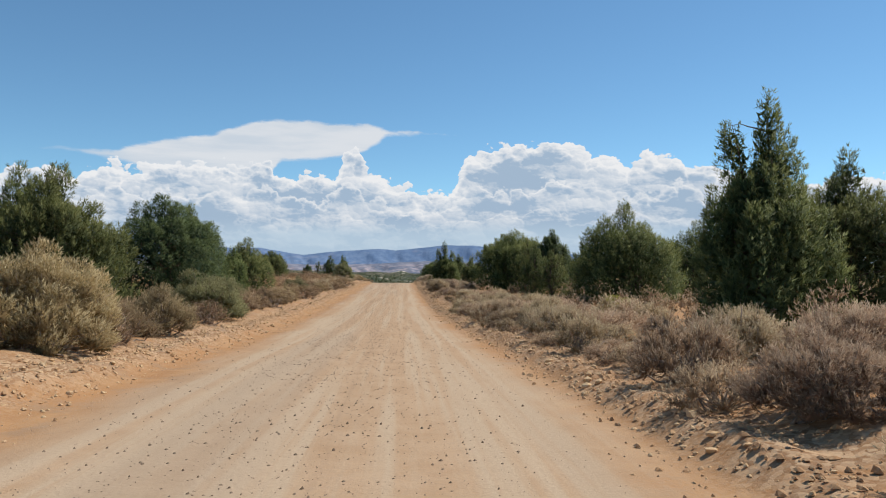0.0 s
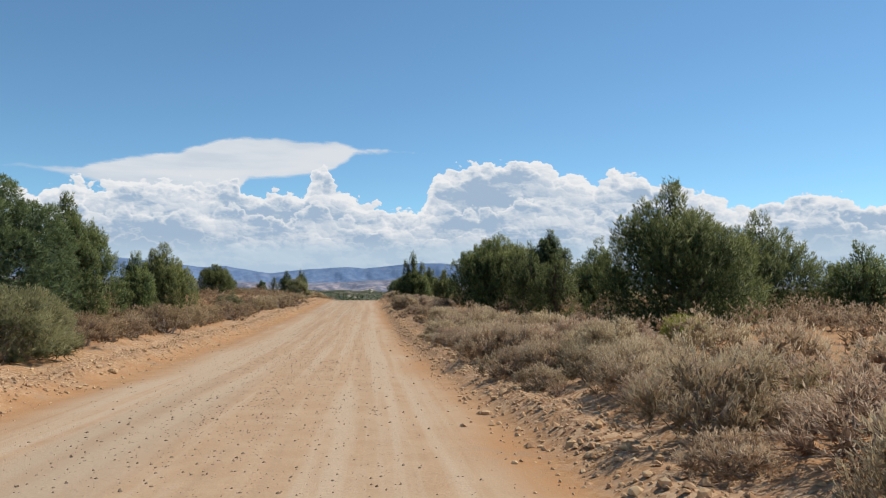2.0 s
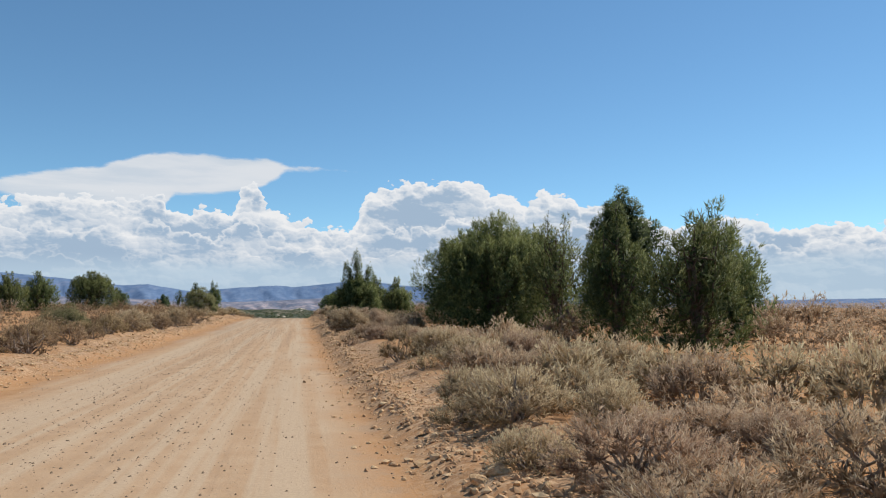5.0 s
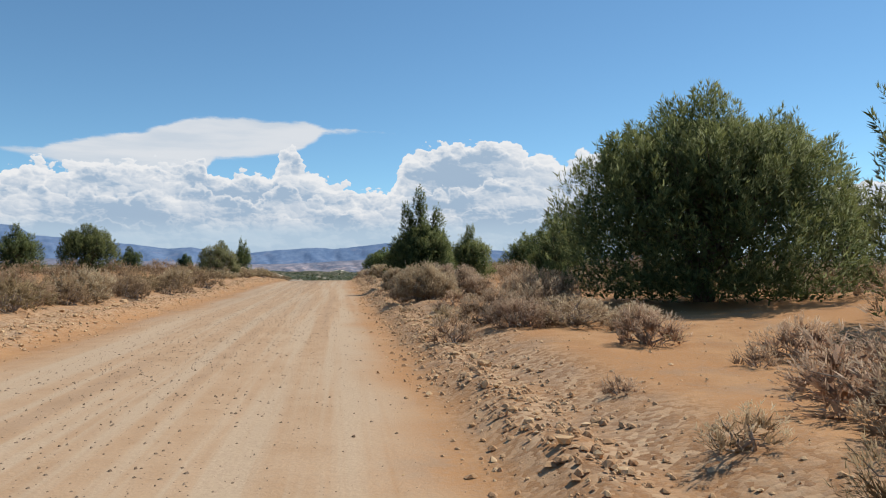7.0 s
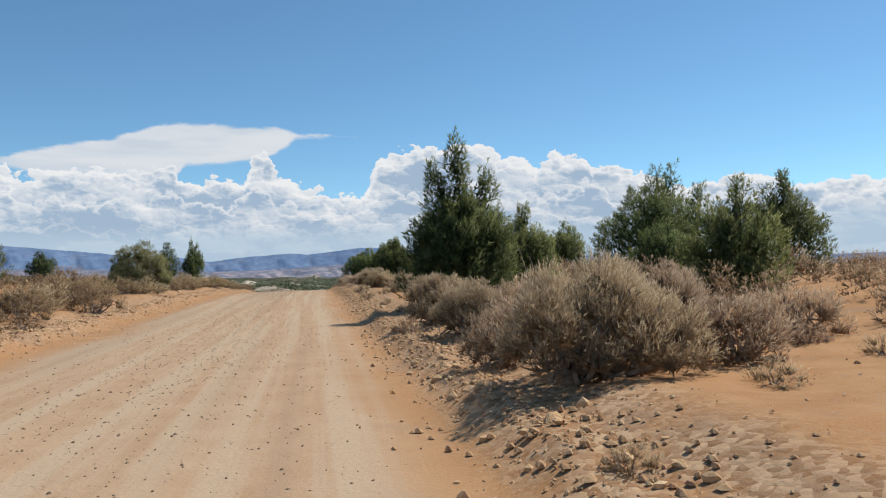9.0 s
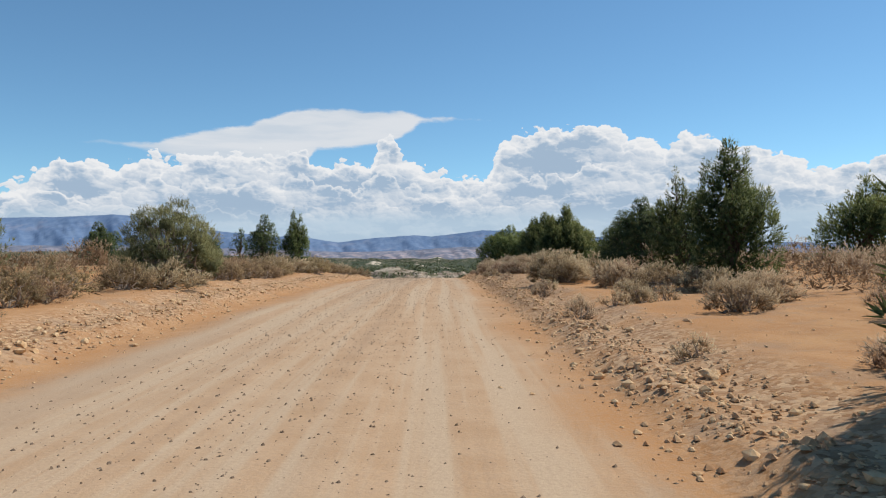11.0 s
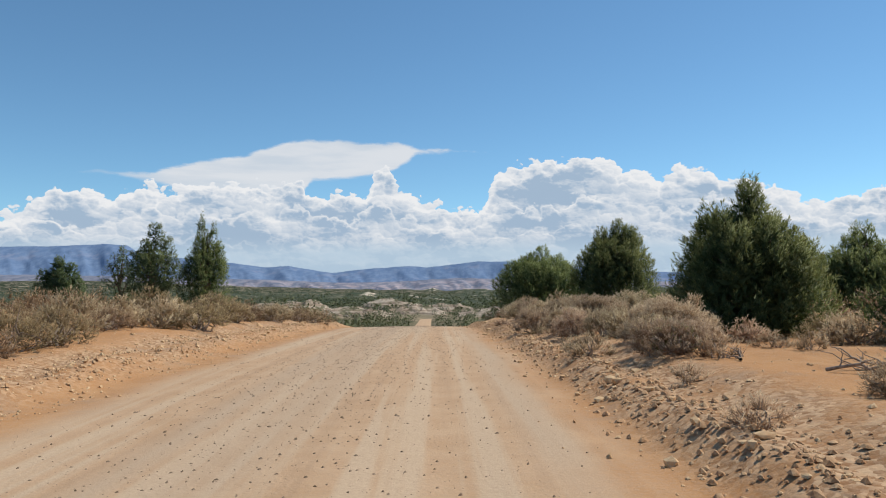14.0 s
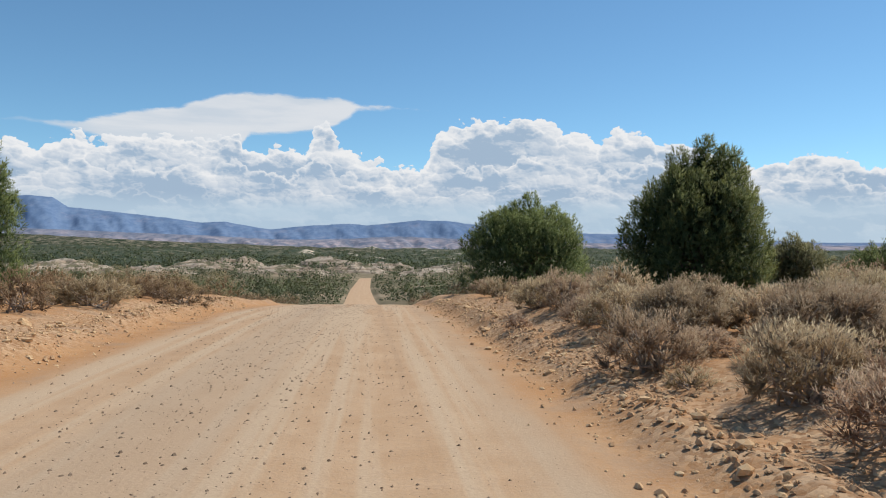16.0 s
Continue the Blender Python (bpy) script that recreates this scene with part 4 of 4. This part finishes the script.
RIGHT_SCRUB = [("great_sage", 4.5, 13.6, 1.8, 0.95), ("near_sage", 4.4, 16.6, 1.5, 1.1), ("great_sage", 5.8, 15.2, 1.8, 1.1), ("great_sage", 5.6, 17.8, 1.9, 1.1), ("near_sage", 4.4, 25.1, 1.5, 1.0), ("near_sage", 4, 35.2, 1.5, 1.1),
               ("near_sage", 4.3, 22, 1.4, 0.9), ("near_sage", 5, 23.4, 1.9, 0.8), ("yellow", 9.6, 37.6, 1.3, 0.9), ("tuft", 3.7, 32.4, 0.8, 0.5), ("great_sage", 5.3, 30.6, 1.9, 1.1),
               ("brown", 3.9, 54.8, 1.3, 0.85), ("near_sage", 5, 52.4, 1.8, 0.8), ("near_sage", 6.1, 52, 1.5, 0.8), ("brown", 10.3, 60.7, 1.6, 1.1)]
RIGHT_SCRUB_MID = [("near_sage", 7.0, 53.5, 1.2, 0.85), ("tuft", 4.2, 70.9, 1.0, 0.42), ("great_sage", 5.2, 77.0, 2.2, 1.3), ("near_sage", 5.8, 75.9, 1.5, 0.95), ("near_sage", 3.6, 77.6, 1.3, 0.9), ("tuft", 3.3, 64.8, 0.8, 0.5), ("near_sage", 6.1, 69.3, 2.0, 1.25), ("near_sage", 5.5, 64.8, 2.0, 0.6),
                   ("tuft", 3.7, 68.4, 0.9, 0.4), ("tuft", 4.6, 68.4, 0.5, 0.3), ("great_sage", 4.1, 75.6, 2.4, 1.45), ("great_sage", 4.1, 81.3, 2.0, 1.15), ("near_sage", 7.5, 77.3, 1.5, 0.95),
                   ("near_sage", 5.1, 78.8, 1.1, 0.9), ("great_sage", 3.9, 84.0, 1.9, 1.2), ("near_sage", 4.4, 79.4, 1.7, 1.0)]
RIGHT_SCRUB_FAR = [("great_sage", 4.5, 108.0, 2.7, 1.25), ("near_sage", 5.9, 106.0, 1.3, 0.75), ("near_sage", 7.0, 102.5, 1.6, 0.75), ("tuft", 3.3, 98.5, 0.6, 0.4), ("tuft", 3.4, 103.8, 0.6, 0.45),
                   ("near_sage", 4.2, 117.6, 1.5, 0.8), ("tuft", 3.2, 119.0, 0.7, 0.4), ("tuft", 3.6, 115.3, 0.5, 0.25), ("great_sage", 4.8, 119.8, 2.2, 1.1), ("near_sage", 4.1, 126.1, 1.5, 0.9),
                   ("tuft", 3.4, 121.3, 0.6, 0.35), ("olive", 4.3, 117.9, 0.9, 0.7), ("near_sage", 4.0, 124.6, 1.5, 0.85), ("near_sage", 4.5, 123.2, 1.3, 0.9), ("near_sage", 3.6, 128.4, 1.4, 0.9), ("great_sage", 5.2, 127.4, 2.2, 1.1), ("great_sage", 6.6, 128.8, 2.3, 1.1), ("great_sage", 4.9, 130.4, 2.0, 1.05), ("great_sage", 7.6, 126.2, 2.2, 1.05), ("great_sage", 6.2, 125.2, 1.9, 1.0), ("near_sage", 5.6, 97.0, 1.3, 0.8), ("near_sage", 6.6, 98.4, 1.6, 0.8), ("near_sage", 4.6, 99.6, 0.9, 0.6)]
for row in LEFT_SCRUB + LEFT_SCRUB_FAR + RIGHT_SCRUB + RIGHT_SCRUB_MID + RIGHT_SCRUB_FAR:
    plant(*row)


def clear_of(x, y, r):
    return all((x - a) ** 2 + (y - b) ** 2 > (r + c) ** 2 for a, b, c in taken)


def sandy(x, y):
    """Bare sand beside the road that scrub keeps off."""
    return (2.5 < x < 8.0 and 93 < y < 104) or (2.5 < x < 5.2 and 56.5 < y < 63.5) or (3 < x < 4.2 and 108 < y < 116) or (3.3 < x < 7.5 and 71 < y < 75.5) or (2.5 < x < 5.6 and 103 < y < 107) or (2.5 < x < 4.0 and 118 < y < 121) or (4.3 < x < 5.6 and 66 < y < 71.5) or (7 < x < 9 and 77 < y < 81) or (6.3 < x < 7.6 and 61 < y < 64) or (5.4 < x < 6.7 and 50.3 < y < 52.3) or (3.6 < x < 8 and 113.5 < y < 118) or (6.2 < x < 8 and 120 < y < 123)


def scatter(count, x0, x1, y0, y1, choices, lo, hi):
    for _ in range(count):
        x, y = plant_rng.uniform(x0, x1), plant_rng.uniform(y0, y1)
        x += float(road_bend(y))
        kind, w = plant_rng.choice(choices), plant_rng.uniform(lo, hi)
        if kind == "tuft":
            w = plant_rng.uniform(0.35, 0.7)
        if clear_of(x, y, w * 0.2) and not (sandy(x, y) and kind != "tuft"):
            plant(kind, x, y, w, w * plant_rng.uniform(0.44, 0.62))


scatter(130, 3.8, 5.2, 3, 140, ("near_sage",) * 6 + ("brown",), 0.9, 1.6)
scatter(60, 3.4, 4.1, 9, 50, ("near_sage",), 0.9, 1.4)
scatter(300, 4.6, 7.6, 3, 150, ("sage",) * 6 + ("brown",), 1.0, 1.75)
scatter(230, -8.8, -6.3, 5, 150, ("brown",) * 5 + ("sage",), 1.3, 2.3)
scatter(130, 2.9, 8.0, 20, 145, ("tuft",), 0.4, 0.7)


def scrub_field(name, label, seed, leaf, leaves, areas):
    """Scrub further from the road, grown together in one mesh."""
    rng = np.random.default_rng(seed)
    kinds = [shrub_arrays(seed + n, 1.6, 0.95, leaves, 0.4, 0.125 if leaves > 400 else 0.2, 4, 0.28, 16, 7)[0] for n in range(3)]
    out = []
    for count, x0, x1, y0, y1 in areas:
        for _ in range(count):
            x, y, w, a = rng.uniform(x0, x1), rng.uniform(y0, y1), rng.uniform(0.7, 1.3), rng.uniform(0, 6.28)
            if not clear_of(x, y, 0.35 * w) or sandy(x, y):
                continue
            taken.append((x, y, 0.5 * w))
            c, s = math.cos(a) * w, math.sin(a) * w
            V, N, tint, end = kinds[rng.integers(3)]
            shade, stand = rng.uniform(-0.2, 0.2), float(ground_z(x, y)) - 0.03
            out.append((np.stack([x + c * V[:, 0] - s * V[:, 1], y + s * V[:, 0] + c * V[:, 1], stand + V[:, 2] * w * rng.uniform(0.8, 1.15)], -1),
                        np.stack([(c * N[:, 0] - s * N[:, 1]) / w, (s * N[:, 0] + c * N[:, 1]) / w, N[:, 2]], -1), np.clip(tint + shade, 0, 1), end))
    tagged(new(name, leaf_mesh(name, gathered(out), leaf)), label, "scrub", kind="stuff")


scrub_field("sage_field", "grey sagebrush spreading away behind the road's edge", 371, SAGE_LEAF, 900, ((330, 7.2, 16, 4, 152), (140, 8, 32, 38, 95), (110, 16, 34, 40, 170), (60, -16, -9, 10, 150), (70, 4, 20, 150, 200)))
scrub_field("dry_scrub_field", "brown dry scrub spreading away behind the bank", 381, BROWN_LEAF, 620, ((260, -15, -8.8, 6, 152), (140, -32, -15, 30, 175), (90, 8, 16, 4, 152), (80, -22, -6.5, 150, 200)))
scrub_field("plain_scrub", "low grey-brown scrub thinning out over the open plain", 391, SAGE_LEAF, 130, ((300, 17, 75, -10, 165), (300, -75, -17, -10, 165), (60, -12, -7, -20, 6), (60, 4, 12, -20, 4)))


# ---- woods in the valley beyond the brow ----
def far_woods(name, label, seed, count, x_of, y0, y1, low, high, per, leaf, lean=1.3):
    """Rounded junipers with lobed crowns, grown together in one mesh."""
    rng = np.random.default_rng(seed)
    y = y0 + (y1 - y0) * rng.uniform(0, 1, count) ** lean
    x = x_of(rng, y)
    keep = np.abs(x - road_bend(y) + 0.9) > 5.0
    clump = rough(x, y, 45.0, 3, seed) + 0.5
    keep &= rng.uniform(0, 1, count) < step(clump, 0.3, 0.6) + 0.15
    x, y = x[keep], y[keep]
    n = len(x)
    tall = rng.uniform(low, high, n)
    stand = ground_z(x, y) + np.max([knoll_rise(x, y, i) for i in range(len(KNOLLS))], axis=0)
    u, a = rng.uniform(0, 1, (n, per)), rng.uniform(0, 2 * math.pi, (n, per))
    lobed = 1 + 0.3 * np.sin(3 * a + 7 * u + rng.uniform(0, 6, (n, 1)))
    r = rng.uniform(0.4, 0.6, (n, 1)) * tall[:, None] * np.sqrt(np.clip(1 - (1.7 * u - 0.55) ** 2 / 1.35, 0.02, 1)) * rng.uniform(0.6, 1.0, (n, per)) * lobed
    P = np.stack([x[:, None] + r * np.cos(a), y[:, None] + r * np.sin(a), stand[:, None] + u * tall[:, None] * 0.92], -1).reshape(-1, 3)
    big = np.repeat(tall, per) * (0.95 / math.sqrt(per))
    out = np.stack([np.cos(a), np.sin(a), 0.5 + u], -1).reshape(-1, 3)
    V, N = blades(rng, P, out * np.array([1, 1, 0.6]) + rng.normal(size=P.shape) * 0.9, out, big * rng.uniform(0.7, 1.4, len(P)), big * rng.uniform(0.6, 1.0, len(P)))
    tint = np.clip(np.repeat(rng.uniform(0, 0.8, n), per) + rng.uniform(-0.2, 0.2, n * per), 0, 1)
    tagged(new(name, leaf_mesh(name, (V, N, np.repeat(tint, 3), np.repeat(u.reshape(-1), 3)), leaf)), label, "woodland", kind="stuff")


def near_road(g, y):
    return g.uniform(-1, 1, len(y)) * (25 + 0.45 * (y - 150))


def over_valley(g, y):
    return g.uniform(-0.75, 0.75, len(y)) * y


far_woods("brow_scrub", "green scrub and small junipers just below the brow", 401, 150, near_road, 160, 235, 0.9, 2.2, 1000, SCRUB_LEAF, 1.0)
far_woods("slope_junipers", "green junipers on the slope below the brow", 404, 620, near_road, 215, 430, 1.4, 3.4, 190, WOODLAND_LEAF, 1.0)
far_woods("valley_junipers", "scattered dark junipers across the valley", 402, 5600, over_valley, 260, 900, 2.4, 4.6, 28, WOODLAND_LEAF)
far_woods("distant_junipers", "far dark juniper woodland towards the hills", 403, 11000, over_valley, 700, 2300, 4, 7.5, 9, WOODLAND_LEAF)


# ---- stones ----
ICO = bmesh.new()
bmesh.ops.create_icosphere(ICO, subdivisions=1, radius=1.0)
ICO_V, ICO_F = np.array([v.co[:] for v in ICO.verts]), np.array([[v.index for v in f.verts] for f in ICO.faces])
ICO.free()
OCT_V = np.array([(1, 0, -0.3), (-1, 0, -0.3), (0, 1, -0.3), (0, -1, -0.3), (0.35, 0.1, 1), (-0.2, -0.35, 0.85)], float)
OCT_F = np.array([(0, 2, 4), (2, 1, 5), (2, 5, 4), (1, 3, 5), (3, 0, 4), (3, 4, 5)])

PEBBLE_V = np.array([(1, 0.1, 0), (0.25, 0.95, 0), (-0.85, 0.55, 0), (-0.7, -0.75, 0), (0.45, -0.9, 0), (0.4, 0.2, 0.85), (-0.35, 0.25, 0.95), (-0.05, -0.45, 0.8)], float)
PEBBLE_F = np.array([(0, 1, 5), (1, 6, 5), (1, 2, 6), (2, 3, 6), (3, 7, 6), (3, 4, 7), (4, 5, 7), (4, 0, 5), (5, 6, 7)])


def stones(name, label, seed, count, x_of, y0, y1, low, high, mat, ball_v=ICO_V, ball_f=ICO_F, small=2.2):
    rng = np.random.default_rng(seed)
    y = rng.uniform(y0, y1, count)
    x = x_of(rng, y) + road_bend(y)
    z = ground_z(x, y)
    s = low * (high / low) ** (rng.uniform(0, 1, count) ** small)
    shape = rng.uniform(0.65, 1.25, (count, len(ball_v), 1)) * ball_v[None]
    shape = shape * (s[:, None] * rng.uniform(0.6, 1.2, (count, 3)) * np.array([1, 1, 0.7]))[:, None, :] * 0.5
    V = (shape + np.stack([x, y, z + s * 0.1], -1)[:, None, :]).reshape(-1, 3)
    F = (ball_f[None] + (np.arange(count) * len(ball_v))[:, None, None]).reshape(-1, 3)
    tagged(new(name, np_mesh(name, V, F, mat)), label, "stones", kind="stuff")


stones("road_gravel", "small dark gravel scattered on the dirt road", 501, 32000, lambda g, y: g.normal(-0.9, 1.35, len(y)).clip(-4.4, 2.3), 2, 150, 0.01, 0.042, GRAVEL, OCT_V, OCT_F)
stones("bank_rubble", "broken tan stones piled along the road's edges", 503, 3600, lambda g, y: np.where(g.uniform(0, 1, len(y)) < 0.45, g.normal(2.95, 0.3, len(y)), g.normal(-5.2, 0.4, len(y))), 3, 150, 0.05, 0.17, STONE, small=2.4)
stones("bank_stones", "loose tan stones on the road's banks", 502, 11000, lambda g, y: np.where(g.uniform(0, 1, len(y)) < 0.4, g.normal(3.1, 0.5, len(y)), g.normal(-5.3, 0.6, len(y))), 3, 150, 0.03, 0.09, STONE, PEBBLE_V, PEBBLE_F)
stones("bank_clods", "crumbled reddish clods of earth heaped along the road's edge", 505, 24000, lambda g, y: np.where(g.uniform(0, 1, len(y)) < 0.6, g.normal(3.05, 0.36, len(y)), g.normal(-5.2, 0.45, len(y))), 3, 150, 0.03, 0.12, CLOD, PEBBLE_V, PEBBLE_F)

stones("sand_pebbles", "small tan pebbles and clods strewn over the sand", 504, 14000, lambda g, y: np.where(g.uniform(0, 1, len(y)) < 0.65, g.uniform(3.2, 9.0, len(y)), g.uniform(-9.0, -5.4, len(y))), 8, 150, 0.015, 0.07, STONE, PEBBLE_V, PEBBLE_F, small=3.0)


def rock_mesh(seed):
    rng = np.random.default_rng(seed)
    bm = bmesh.new()
    bmesh.ops.create_icosphere(bm, subdivisions=2, radius=0.5)
    for v in bm.verts:
        p = v.co * 2.2
        v.co *= 0.8 + 0.55 * noise.noise(p + Vector((seed * 3.1, 0, 0)))
        v.co.z *= 0.65
    for _ in range(5):
        way = Vector(rng.normal(size=3)).normalized()
        for v in bm.verts:
            over = v.co.dot(way) - 0.33
            if over > 0:
                v.co -= way * over * 0.85
    me = bpy.data.meshes.new("rock")
    bm.to_mesh(me)
    bm.free()
    me.materials.append(STONE)
    return me


rocks = [rock_mesh(n) for n in range(6)]
rock_rng = random.Random(11)
for n in range(80):
    y = rock_rng.uniform(5, 148)
    x = rock_rng.gauss(3.25, 0.35) if n % 2 else rock_rng.gauss(-5.8, 0.5)
    x += float(road_bend(y))
    s = rock_rng.uniform(0.1, 0.28) if n % 9 else rock_rng.uniform(0.24, 0.34)
    ob = new("rock", rocks[n % 6])
    ob.matrix_world = pose(x, y, float(ground_z(x, y)) + 0.1 * s, rock_rng.uniform(-20, 20), rock_rng.uniform(-20, 20), rock_rng.uniform(0, 360)) @ Matrix.Diagonal((s * 1.2, s, s * 0.9, 1))
    tagged(ob, "pale tan angular rock on the stony bank", "rock", "rocks on the banks")


# ---- dead wood on the sand ----
def dead_branch(seed, x, y, long):
    """A bleached fallen branch that forks into bare twigs, lying on the sand."""
    rng = np.random.default_rng(seed)
    bend = rng.uniform(0, 2 * math.pi)
    ahead, aside = np.array([math.cos(bend), math.sin(bend), 0.0]), np.array([-math.sin(bend), math.cos(bend), 0.0])
    spine = crooked(rng, (0, 0, 0.03), ahead * long + np.array([0, 0, 0.12 * long]), 7, 0.05 * long)
    spine[:, 2] = np.maximum(spine[:, 2], 0.015)
    wood = [tube(spine, np.linspace(0.024, 0.006, 7), 5)]
    for n in range(9):
        start = spine[1 + n % 5]
        end = start + ahead * long * rng.uniform(0.1, 0.45) + aside * long * rng.uniform(-0.4, 0.4) + np.array([0, 0, rng.uniform(-0.05, 0.22) * long])
        end[2] = max(end[2], 0.01)
        twig = crooked(rng, start, end, 5, 0.03 * long)
        twig[:, 2] = np.maximum(twig[:, 2], 0.008)
        wood.append(tube(twig, np.linspace(0.011, 0.003, 5), 4))
    ob = new("dead_branch", np_mesh("dead_branch", *joined(wood), TWIG, True))
    ob.matrix_world = pose(x, y, float(ground_z(x, y)))
    return tagged(ob, "bleached fallen branch with bare twigs on the sand", "branch", "fallen branches beside the road")


for n, (x, y, long) in enumerate(((5.1, 115.0, 1.1), (5.6, 114.4, 0.9), (4.6, 116.2, 0.6), (5.6, 68.0, 0.9), (6.3, 67.4, 0.8), (5.2, 77.0, 0.8), (5.9, 101.4, 0.8), (6.6, 103.0, 0.9),
                                  (5.0, 84.2, 0.8), (4.9, 49.3, 0.7), (6.2, 51.3, 0.8), (4.6, 21.6, 0.8), (4.9, 123.0, 0.7), (-7.0, 109.5, 0.8))):
    dead_branch(601 + n, x, y, long)
